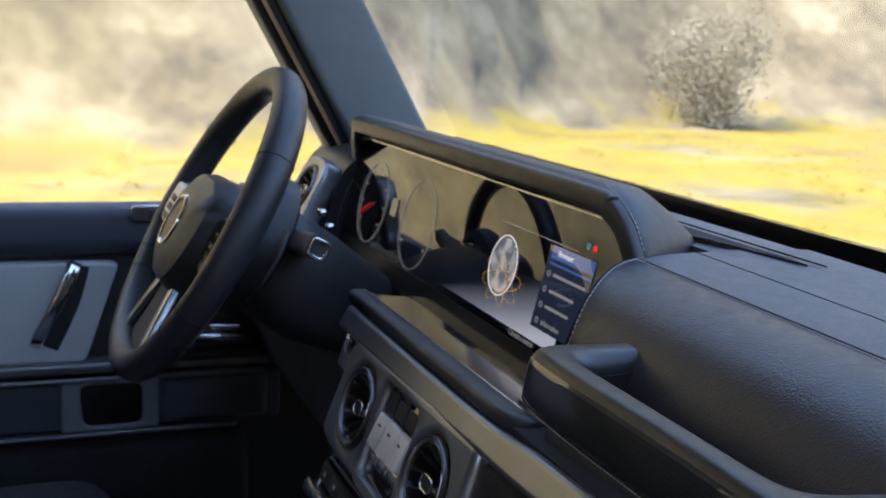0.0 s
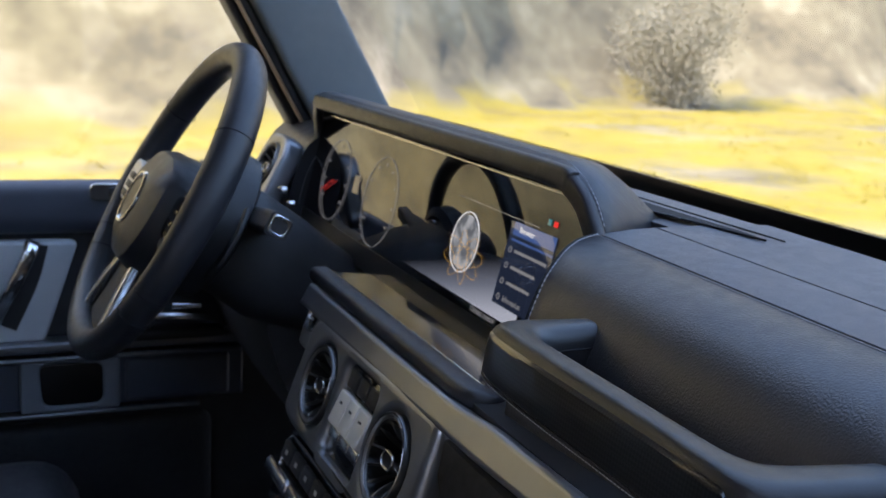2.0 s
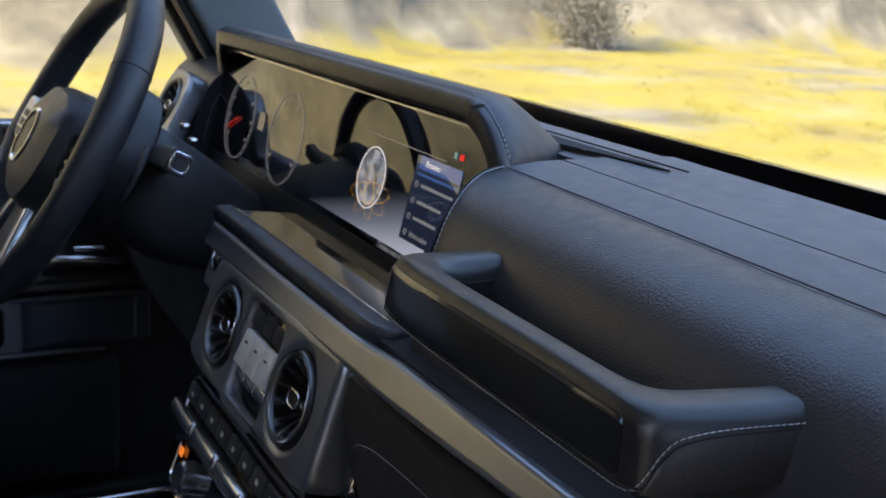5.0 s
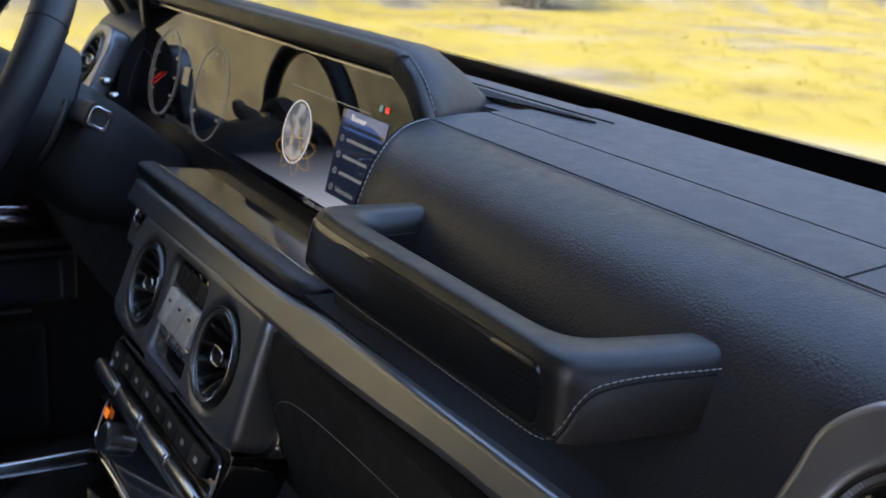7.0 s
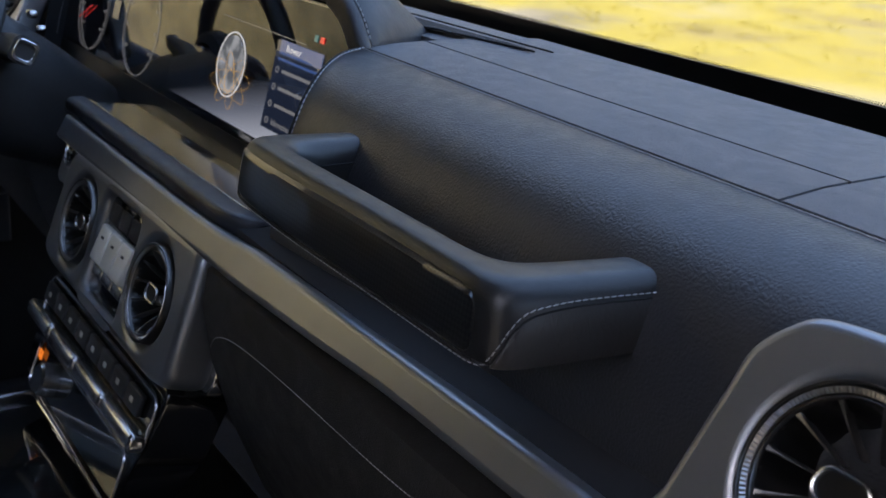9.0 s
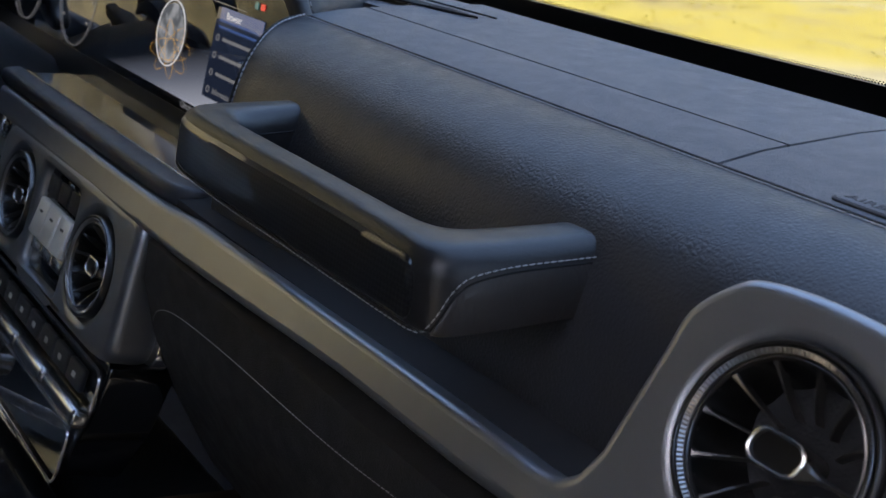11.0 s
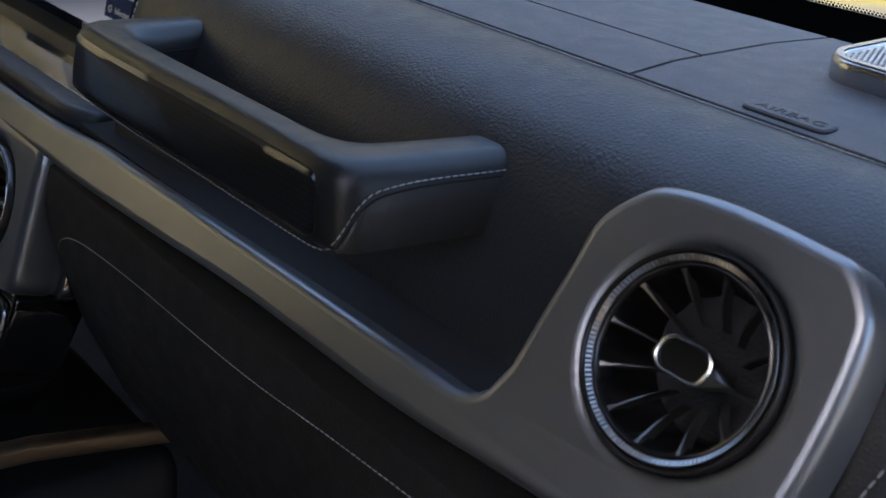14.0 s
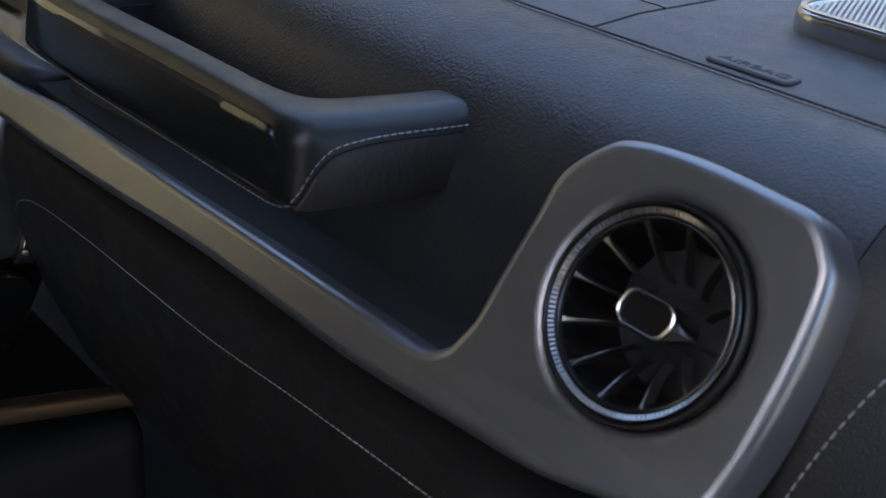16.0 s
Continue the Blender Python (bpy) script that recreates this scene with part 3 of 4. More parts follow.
    # filler behind the silver strip, near-black to stand in for the shade there
    part("shade_filler", along_x([(-0.08, 1.192), (-0.1085, 1.1915), (-0.1085, 1.16), (-0.08, 1.16)], ((0.14, 0.011, -0.005), (0.25, 0.004, 0.0), (0.35, -0.002, 0.0055), (0.6, -0.0065, 0.0085))), SEAM, DASH)
    # knee side below the strip
    low = [(-0.098, 1.172), (-0.122, 1.165), (-0.126, 1.14), (-0.12, 1.1), (-0.105, 1.05), (-0.08, 0.99), (-0.04, 0.93), (0.1, 0.93), (0.1, 1.17)]
    part("lower_cover", along_x(low, ((0.165, 0, 0), (0.25, -0.004, 0.003), (0.35, -0.0075, 0.006), (0.45, -0.0098, 0.0075), (0.73, -0.0105, 0.008))), KNEE, DASH, "black lower dash cover with a sewn seam")
    part("lower_cover", along_x(low, (-0.73, -0.335)), SOFT_BLACK, DASH)
    seam = spline([(0.168, -0.1215, 1.11), (0.185, -0.1245, 1.124), (0.226, -0.1292, 1.138), (0.3, -0.1325, 1.146), (0.42, -0.1362, 1.152), (0.5, -0.1362, 1.158), (0.6, -0.1355, 1.163), (0.72, -0.135, 1.165)], 10)
    stitches("lower_stitching", seam, DASH, r=0.0004, step=0.0036, length=0.0028)
    stitches("end_stitching", spline([(0.676, -0.0915, 1.185), (0.68, -0.0875, 1.21), (0.688, -0.0815, 1.238), (0.697, -0.071, 1.262)], 6), DASH, r=0.0004)
    # narrow demister slot
    slot = rounded([(-0.36, 0.076), (0.07, 0.076), (0.114, 0.084), (0.15, 0.09), (0.205, 0.0985), (0.17, 0.1), (-0.36, 0.1)], [0.002, 0.002, 0.004, 0.004, 0.001, 0.004, 0.002])
    part("demister_slot", moved(plate([slot], 0.0015, 0.0002), Matrix.Translation((0, 0, 1.3052))), SEAM, DASH, "dark demister slot")
    part("slot_edge", sweep([(-0.3, 0.109, 1.3054), (0.21, 0.11, 1.3054)], circle(0.0007, 6)), SEAM, DASH)
    for x, y in ((-0.02, 0.0762), (0.04, 0.0765), (0.092, 0.079), (0.126, 0.0865), (0.158, 0.0925)):
        part("slat", sweep([(x, y, 1.3062), (x + 0.016, y + 0.0055, 1.3062), (x + 0.03, y + 0.0045, 1.3062)], circle(0.0006, 5)), LEATHER_TOP, DASH)


dashboard()


# ---- display with its cowl ----
def display():
    M = tilted((0, 0.010, 1.319), 12.5)
    d = thing("display_unit", M, "long glass twin display under a leather cowl, switched on", "display")
    part("glass", rbox(-0.585, 0.118, -0.152, 0.004, -0.012, 0.0, 0.002), SCREEN, d, "dark reflective display glass", True)
    part("back", rbox(-0.6, 0.085, -0.15, 0.002, -0.034, -0.0125, 0.006), SOFT_BLACK, d, "", True)
    part("lower_bezel", rbox(-0.585, 0.116, -0.1515, -0.1262, 0.0001, 0.0007, 0), FRIT, d, "matt black lower bezel", True)
    part("top_line", rbox(-0.565, 0.091, -0.0022, -0.0008, 0.0002, 0.0012, 0), SATIN_CHROME, d, "thin bright line along the glass", True)
    # cowl: a leather tunnel that runs back down to the dash top
    cowl = [(-0.003, 1.325), (-0.0045, 1.332), (-0.002, 1.341), (0.005, 1.3455), (0.02, 1.3455), (0.042, 1.341), (0.059, 1.331), (0.072, 1.318), (0.08, 1.303), (0.08, 1.29), (0.03, 1.322)]
    xs = [-0.565, -0.45, -0.3, -0.1, 0.0]
    rings = [[(x, yy, zz) for yy, zz in cowl] for x in xs]
    steps = 9
    for i in range(0, steps + 1):
        a = i / steps * math.pi / 2
        out = []
        for yy, zz in cowl:
            h = max(0.0, zz - 1.296)
            out.append((0.085 + 0.055 * math.sin(a) - 0.62 * max(0.0, yy), yy + 0.014 * (1 - math.cos(a)), zz - h * (1 - math.cos(a))))
        rings.append(out)
    part("cowl", rings_to_mesh(rings), NAPPA, d, "black leather display cowl")
    lip = spline([(-0.575, 0.006, 1.285), (-0.572, 0.002, 1.312), (-0.56, -0.001, 1.329), (-0.53, -0.002, 1.334), (-0.2, -0.002, 1.334), (0.07, -0.002, 1.334), (0.1, -0.002, 1.330), (0.12, -0.001, 1.319), (0.132, 0.0, 1.304), (0.1375, 0.002, 1.293)], 6)
    part("cowl_lip", sweep(lip, rrect(0.019, 0.011, 0.005), up=(0, 1, 0)), NAPPA, d)
    st = spline([(0.088, 0.0, 1.3455), (0.112, 0.001, 1.337), (0.13, 0.002, 1.3235), (0.142, 0.004, 1.305)], 6)
    stitches("cowl_stitching", [p + Vector((0.001, 0.0, 0.001)) for p in st], d, r=0.0006, up=(0, 1, 0))
    stitches("cowl_stitching", [(-0.54, 0.004, 1.346), (0.08, 0.004, 1.346)], d, r=0.0004, up=(0, 1, 0))

    # what the display shows, thin lit shapes on the glass
    white, dim, red = glow("lit_white", (0.8, 0.82, 0.85), 0.1), glow("lit_grey", (0.6, 0.62, 0.66), 0.035), glow("lit_red", (1, 0.05, 0.04), 0.09)
    amber, blue, navy = glow("lit_amber", (1, 0.55, 0.08), 0.09), glow("lit_blue", (0.12, 0.25, 0.7), 0.04), glow("lit_navy", (0.04, 0.06, 0.12), 0.035)

    def face(x, v, w, h, material, name="bar", up=0.0):
        return part(name, rbox(x - w / 2, x + w / 2, v - h / 2, v + h / 2, 0.0004 + up, 0.0009 + up, 0), material, d, "", True)

    def ring(x, v, r, w, material, name="dial_ring", up=0.0):
        bm = lathe([(r - w, 0), (r - w, 0.0006), (r, 0.0006), (r, 0)], 56)
        return part(name, moved(bm, Matrix.Translation((x, v, 0.0004 + up))), material, d, "", True)

    for cx, r in ((-0.467, 0.05), (-0.306, 0.05)):
        ring(cx, -0.074, r, 0.0004, dim)
        for i in range(9):
            a = radians(215 - i * 31)
            face(cx + (r - 0.0085) * math.cos(a), -0.074 + (r - 0.0085) * math.sin(a), 0.0026, 0.0026, dim, "dial_figure")
    m = Matrix.Translation((-0.467, -0.074, 0.0012)) @ pose(0, 0, 0, 0, 0, 205)
    part("needle", moved(rbox(0.002, 0.046, -0.0003, 0.0003, 0, 0.0005, 0), m), red, d, "red dial needle", True)
    face(-0.387, -0.068, 0.02, 0.02, navy)
    # lit floor below the globe
    fl = mat("lit_floor", (0.004, 0.004, 0.005), 0.04, 0, 0.8)
    tc = fl.node_tree.nodes.new("ShaderNodeTexCoord")
    gr = fl.node_tree.nodes.new("ShaderNodeSeparateXYZ")
    link(fl, tc.outputs["Generated"], gr.inputs[0])
    mul = node(fl, "ShaderNodeMath")
    mul.operation = "MULTIPLY_ADD"
    mul.inputs[1].default_value, sub = -1.25, node(fl, "ShaderNodeMath")
    link(fl, gr.outputs[0], mul.inputs[0])
    mul.inputs[2].default_value = 1.0
    link(fl, gr.outputs[1], sub.inputs[0]), link(fl, mul.outputs[0], sub.inputs[1])
    sub.use_clamp = True
    link(fl, ramp(fl, sub.outputs[0], [(0.0, (0.55, 0.6, 0.72)), (0.5, (0.2, 0.23, 0.3)), (1.0, (0.0, 0.0, 0.0))]), bsdf(fl).inputs["Emission Color"])
    bsdf(fl).inputs["Emission Strength"].default_value = 0.075
    part("floor_glow", moved(plate([rounded([(-0.2, -0.021), (0.06, -0.021), (0.06, 0.028), (-0.2, 0.028)], 0.004)], 0.0004, 0), Matrix.Translation((-0.01, -0.097, 0.0002))), fl, d, "", True)
    ball = glow("lit_globe", (0.75, 0.78, 0.82), 0.08)
    bn = node(ball, "ShaderNodeTexNoise", Scale=70.0, Detail=2.0)
    link(ball, coords(ball), bn.inputs["Vector"])
    link(ball, ramp(ball, bn.outputs[0], [(0.4, (0.16, 0.18, 0.2)), (0.6, (0.5, 0.53, 0.56))]), bsdf(ball).inputs["Emission Color"])
    part("globe", moved(lathe([(0.0001, 0.0008), (0.0245, 0.0008), (0.025, 0)], 48), Matrix.Translation((-0.076, -0.071, 0.0004))), ball, d, "", True)
    ring(-0.076, -0.071, 0.028, 0.0011, white, "globe_ring")
    for k in range(4):
        pts = []
        for i in range(40):
            t, b = i * math.pi / 20, k * 0.8 + 0.2
            pts.append((-0.07 + 0.04 * math.cos(t) * math.cos(b) - 0.009 * math.sin(t) * math.sin(b), -0.084 + 0.024 * math.cos(t) * math.sin(b) + 0.009 * math.sin(t) * math.cos(b), 0.0016))
        part("orbit", sweep(pts, circle(0.00013, 4), loop=True), amber, d, "", True)
    # menu list
    face(0.042, -0.071, 0.078, 0.07, navy, "menu", -0.0001)
    face(0.045, -0.041, 0.072, 0.011, blue, "menu_bar", 0.0002)
    face(0.045, -0.0505, 0.072, 0.002, blue, "menu_line", 0.0002)

    def words(body, size, x, v, material):
        o = lettering("menu_text", body, size, Matrix.Translation((x, v, 0.0012)), material, d, 0.0001)
        o.matrix_parent_inverse = Matrix()
        return o

    words("Browser", 0.0075, 0.02, -0.041, white)
    for i, w in enumerate((0.055, 0.042, 0.04)):
        face(0.02 + w / 2, -0.059 - 0.0135 * i, w, 0.0026, dim, "bar", 0.0003)
    words("Information", 0.0068, 0.02, -0.0995, dim)
    for i in range(4):
        ring(0.0115, -0.059 - 0.0135 * i, 0.0027, 0.0006, dim, "menu_icon", 0.0003)
    words("Climate control", 0.0075, -0.031, -0.121, dim)
    face(0.073, -0.026, 0.006, 0.0045, red, "status_icon")
    face(0.063, -0.026, 0.005, 0.005, glow("lit_teal", (0.1, 0.4, 0.45), 0.05), "status_icon")
    face(-0.03, -0.033, 0.16, 0.0005, dim, "thin_line")


display()


# ---- vents ----
RING_METAL = mat("ring_metal", (0.42, 0.41, 0.4), 0.3, 1.0)
DARK_METAL = mat("dark_metal", (0.1, 0.097, 0.095), 0.28, 0.9)
FIN = mat("fin_satin", (0.17, 0.163, 0.158), 0.3, 0.9)


def knurl():
    n, rings = 130, []
    for i in range(2 * n):
        a = math.pi * i / n
        k = 0.0 if i % 2 else 0.0005
        rings.append([(r * math.cos(a), r * math.sin(a), z) for r, z in ((0.0338, 0.0016), (0.0335, 0.0018 + k), (0.0318, 0.0006 + k), (0.0314, -0.0004))])
    return rings_to_mesh(rings, closed=False, caps=False, loop=True)


def air_vent(m, label):
    v = thing("air_vent", m, label, "air vent", "round air vents")
    part("bezel", lathe([(0.0362, -0.012), (0.0362, 0.0012), (0.0357, 0.0021), (0.0348, 0.0021), (0.0342, 0.0012), (0.034, -0.0005), (0.0338, 0.0008)], 72), DARK_METAL, v, "dark metal bezel", True)
    part("knurled_ring", knurl(), RING_METAL, v, "finely knurled metal ring", True)
    part("inner_lip", lathe([(0.0314, -0.002), (0.0311, 0.0004), (0.0305, 0.0007), (0.0299, -0.0002), (0.0297, -0.003)], 72), DARK_METAL, v, "", True)
    # throat bellied out between the fins
    n, rows = 144, []
    for i in range(n):
        a = 2 * math.pi * i / n
        k = math.cos(6 * (a - radians(PHASE))) ** 2
        rows.append([(r * math.cos(a), r * math.sin(a), z) for r, z in ((0.0298, -0.0012), (0.0296 - 0.0022 * k, -0.006), (0.0285 - 0.002 * k, -0.016), (0.024, -0.032), (0.0001, -0.034))])
    part("throat", rings_to_mesh(rows, False, False, True), THROAT, v, "dark bellied throat", True)
    for i in range(12):
        if i == 0:
            continue
        turn = pose(0, 0, 0, 0, 0, PHASE + 30 * i)
        # a blade that flares into the rim and dives towards the hub
        blade = [(0.0302, 0.0021, -0.0009), (0.0291, 0.0012, -0.0016), (0.0275, 0.00075, -0.0027), (0.024, 0.0006, -0.0052), (0.019, 0.0005, -0.0095), (0.0135, 0.0004, -0.016)]
        rings = [[(r, -w, z - 0.006), (r, -w, z - 0.0008), (r, -w * 0.55, z), (r, w * 0.55, z), (r, w, z - 0.0008), (r, w, z - 0.006)] for r, w, z in blade]
        part("fin", moved(rings_to_mesh(rings), turn), FIN, v, "", True)
    # lozenge hub with its rim, and the wing that ties it to the ring
    loz = rounded([(-0.0112, -0.002), (-0.0088, 0.0062), (0.0075, 0.0062), (0.0112, 0.002), (0.0088, -0.0062), (-0.0075, -0.0062)], [0.004, 0.0045, 0.004, 0.004, 0.0045, 0.004], 6)
    part("hub", rings_to_mesh([[(x * s, y * s, z) for x, y in loz] for s, z in ((0.6, -0.03), (0.92, -0.012), (1.0, -0.0045), (0.97, -0.0028), (0.9, -0.0026), (0.84, -0.0036))]), THROAT, v, "black lozenge hub", True)
    part("hub_rim", sweep([(x * 0.945, y * 0.945, -0.0026) for x, y in loz], circle(0.0009, 8), loop=True), SATIN_CHROME, v, "bright hub rim", True)
    wing = [(0.0085, 0.0045, -0.0035), (0.011, 0.0035, -0.0034), (0.0145, 0.0017, -0.0036), (0.019, 0.0009, -0.003), (0.025, 0.0008, -0.0016), (0.0285, 0.0011, -0.0008), (0.0303, 0.002, -0.0006)]
    part("pointer", rings_to_mesh([[(r, -w - 0.0012, z - 0.004), (r, -w - 0.0006, z - 0.0006), (r, -0.0006, z), (r, w - 0.0014, z - 0.0007), (r, w - 0.001, z - 0.004)] for r, w, z in wing]), FIN, v, "", True)
    return v


PHASE = -2.0
PASS = tilted((0.6255, -0.1005, 1.2475), 28.4)
DRIV = tilted((-0.612, -0.058, 1.242), 28.4)


def recede(x):
    """How far the trim strip draws back into the dash on its way to the middle."""
    marks = [(-2, -0.0225), (0.05, -0.0225), (0.15, -0.0199), (0.2, -0.0167), (0.25, -0.0127), (0.35, -0.0052), (0.45, -0.0011), (0.52, 0.0), (2, 0.0)]
    for (x0, a), (x1, b) in zip(marks, marks[1:]):
        if x <= x1:
            return a + (b - a) * (x - x0) / (x1 - x0)
    return 0.0


def vent_plate(m, flip):
    """The plate round the vent; on the passenger's side it runs on as the long strip to the middle."""
    pl = thing("vent_plate", m, "satin silver plate round an air vent" + ("" if flip else ", one with its strip"), "trim plate", "vent plates")
    head = [(-0.0575, -0.029), (-0.0555, -0.006), (-0.0535, 0.012), (-0.0515, 0.029), (-0.041, 0.0425), (-0.03, 0.0485), (-0.005, 0.0508), (0.026, 0.0492), (0.037, 0.0475), (0.0455, 0.04), (0.0505, 0.03), (0.0525, 0.002), (0.0505, -0.03), (0.043, -0.046), (0.012, -0.0555), (-0.006, -0.0595)]
    if flip:
        pts = rounded([(-x, y) for x, y in head + [(-0.05, -0.058), (-0.062, -0.045)]], 0.012, 4)
        part("face", moved(plate([pts, circle(0.0363, 64)], 0.026, 0.006, 4), Matrix.Translation((0, 0, -0.0115))), SILVER, pl, "", True)
        return pl
    # edges of the strip, from the vent to the middle of the dash
    top = [(-0.062, -0.0405), (-0.068, -0.0452), (-0.078, -0.0472), (-0.1, -0.0472), (-0.125, -0.0474), (-0.17, -0.0476), (-0.212, -0.0483), (-0.26, -0.0492), (-0.3, -0.05), (-0.36, -0.0518), (-0.415, -0.0535), (-0.46, -0.0572), (-0.525, -0.0585), (-0.58, -0.0588), (-0.7, -0.0588), (-0.835, -0.059)]
    low = [(-0.835, -0.082), (-0.7, -0.082), (-0.58, -0.082), (-0.525, -0.0815), (-0.46, -0.08), (-0.415, -0.079), (-0.345, -0.0755), (-0.3, -0.073), (-0.26, -0.0705), (-0.215, -0.0683), (-0.17, -0.0675), (-0.125, -0.0674), (-0.1, -0.067), (-0.077, -0.0656), (-0.048, -0.063), (-0.022, -0.061)]
    edge = spline([(x, y, 0) for x, y in top], 4) + spline([(x, y, 0) for x, y in low], 4)
    crown = spline([(x, y, 0) for x, y in head[::-1]], 4)
    bm = plate([[(p.x, p.y) for p in crown] + [(p.x, p.y) for p in edge], [(x + 0.001, y + 0.0004) for x, y in circle(0.0354, 72)]], 0.026, 0.0045, 4)
    for i in range(36):
        bmesh.ops.bisect_plane(bm, geom=bm.verts[:] + bm.edges[:] + bm.faces[:], plane_co=(-0.83 + 0.0215 * i, 0, 0), plane_no=(1, 0, 0))
    for v in bm.verts:
        v.co.z += recede(v.co.x + 0.6255)
        # the foot of the plate flares outwards below a soft crease
        d = max(0.0, -0.047 + 0.25 * max(0.0, v.co.x) - v.co.y)
        v.co.z += 0.26 * d * min(1.0, max(0.0, (v.co.x + 0.09) / 0.07))
    part("face", moved(bm, Matrix.Translation((0, 0, -0.0115))), SILVER, pl, "", True)
    return pl


vent_plate(PASS, False)
vent_plate(DRIV, True)
air_vent(PASS @ Matrix.Translation((0.001, 0.0004, 0.0015)) @ Matrix.Diagonal((0.975, 0.975, 0.975, 1)), "round turbine air vent with knurled metal ring and dark fins")
air_vent(DRIV @ Matrix.Translation((0, 0, 0.0015)), "round turbine air vent with knurled metal ring and dark fins")

# ---- centre stack ----
CS = tilted((0, -0.135, 1.121), 18.0)


def centre_stack():
    c = thing("centre_plate", CS, "satin silver plate with two round vents and silver keys", "control panel")
    out = rounded([(-0.157, -0.046), (-0.15, 0.05), (0.152, 0.056), (0.156, -0.046), (0.125, -0.052), (-0.13, -0.052)], [0.022, 0.02, 0.016, 0.02, 0.02, 0.02], 6)
    holes = [[(0.087 + x, y) for x, y in circle(0.0363, 56)], [(-0.089 + x, y) for x, y in circle(0.0363, 56)], [(-0.002 + x, -0.002 + y) for x, y in rrect(0.078, 0.082, 0.008, 4)]]
    part("face", moved(plate([out] + holes, 0.034, 0.0085, 5), Matrix.Translation((0, 0, -0.0155))), SILVER, c, "", True)
    part("side_rim", moved(plate([[(x * 1.025, y * 1.03) for x, y in out]], 0.012, 0.002), Matrix.Translation((0, 0, -0.037))), CHROME, c, "bright edge behind the plate", True)
    part("end_cap", rbox(0.148, 0.1595, 0.026, 0.0535, -0.03, -0.007, 0.003), CHROME, c, "bright metal end cap", True)
    part("recess", rbox(-0.041, 0.037, -0.043, 0.039, -0.03, -0.0055, 0.002), GLOSS_BLACK, c, "", True)
    for i in range(3):
        x = -0.0265 + i * 0.0245
        key = part("key", moved(rbox(x - 0.0118, x + 0.0118, -0.015, 0.015, -0.012, 0.001, 0.002), pose(0, 0, 0, -8, 0, 0)), KEY_SILVER, c, "pale silver push key", True)
        part("mark", moved(rbox(x - 0.003, x + 0.003, 0.004, 0.006, 0.0009, 0.0014, 0), pose(0, 0, 0, -8, 0, 0)), INK, key, "", True)
        part("key_skirt", rbox(x - 0.0118, x + 0.0118, -0.0275, -0.016, -0.014, -0.002, 0.002), SATIN_CHROME, c, "", True)
        part("slot", rbox(x - 0.0105, x + 0.0105, 0.0185, 0.034, -0.007, -0.0035, 0.001), SOFT_BLACK, c, "", True)
    air_vent(CS @ Matrix.Translation((0.087, 0, 0.0015)), "round turbine air vent with knurled metal ring and dark fins")
    air_vent(CS @ Matrix.Translation((-0.089, 0, 0.0015)), "round turbine air vent with knurled metal ring and dark fins")

    # climate panel below, a little further out
    m = tilted((0, -0.158, 1.015), 20)
    k = thing("climate_panel", m, "black climate panel with chrome rocker switches", "control panel")
    part("fascia", moved(plate([rounded([(-0.15, -0.05), (-0.15, 0.05), (0.135, 0.055), (0.125, 0.0), (0.1, -0.05)], 0.012)], 0.05, 0.003), Matrix.Translation((0, 0, -0.027))), GLOSS_BLACK, k, "", True)
    for z0, w in ((0.022, 1.0), (-0.03, 0.85)):
        loop = [(x * w - 0.008, y + z0, 0.0) for x, y in rrect(0.27, 0.044, 0.01, 4)]
        part("chrome_frame", sweep(loop, circle(0.0014, 6), loop=True), SATIN_CHROME, k, "thin chrome frame", True)
    for i in range(4):
        x = -0.118 + i * 0.071
        part("rocker", rbox(x - 0.034, x + 0.034, 0.0015, 0.0165, -0.002, 0.0125, 0.0045), SATIN_CHROME, k, "long chrome rocker switch", True)
    for i in range(8):
        x = -0.13 + i * 0.0315
        part("dark_key", rbox(x - 0.0145, x + 0.0145, 0.0195, 0.037, -0.002, 0.003, 0.002), SOFT_BLACK, k, "", True)
        part("mark", rbox(x - 0.003, x + 0.003, 0.026, 0.030, 0.003, 0.0034, 0), KEY_SILVER, k, "", True)
    am = glow("lit_amber_digit", (1, 0.25, 0.03), 0.12)
    for i in range(3):
        part("amber_digit", rbox(-0.125 + i * 0.006, -0.1215 + i * 0.006, -0.026, -0.018, 0.0, 0.0006, 0), am, k, "", True)
    part("dial", moved(lathe([(0.0001, 0.012), (0.012, 0.012), (0.014, 0.01), (0.0145, 0.0), (0.0145, -0.004)], 32), Matrix.Translation((-0.075, -0.03, 0))), SATIN_CHROME, k, "", True)

    # start button beside the column
    b = thing("start_button", tilted((-0.172, -0.1155, 1.161), 18) @ Matrix.Diagonal((0.85, 0.85, 0.85, 1)), "round black start button with a silver ring", "button")
    part("ring", lathe([(0.0145, -0.004), (0.0165, 0.002), (0.0185, 0.002), (0.0195, -0.004)], 40), SATIN_CHROME, b, "", True)
    part("cap", lathe([(0.0001, 0.0022), (0.012, 0.0018), (0.0142, 0), (0.0145, -0.006)], 40), GLOSS_BLACK, b, "", True)
    for z in (0.003, -0.003):
        part("mark", rbox(-0.006, 0.006, z - 0.0012, z + 0.0012, 0.0018, 0.0024, 0), KEY_SILVER, b, "", True)
    part("surround", moved(plate([rounded([(-0.03, -0.04), (-0.028, 0.025), (0.06, 0.025), (0.06, -0.04)], 0.012), circle(0.019, 32)], 0.02, 0.004), Matrix.Translation((0, 0, -0.011))), SILVER, b, "", True)


centre_stack()


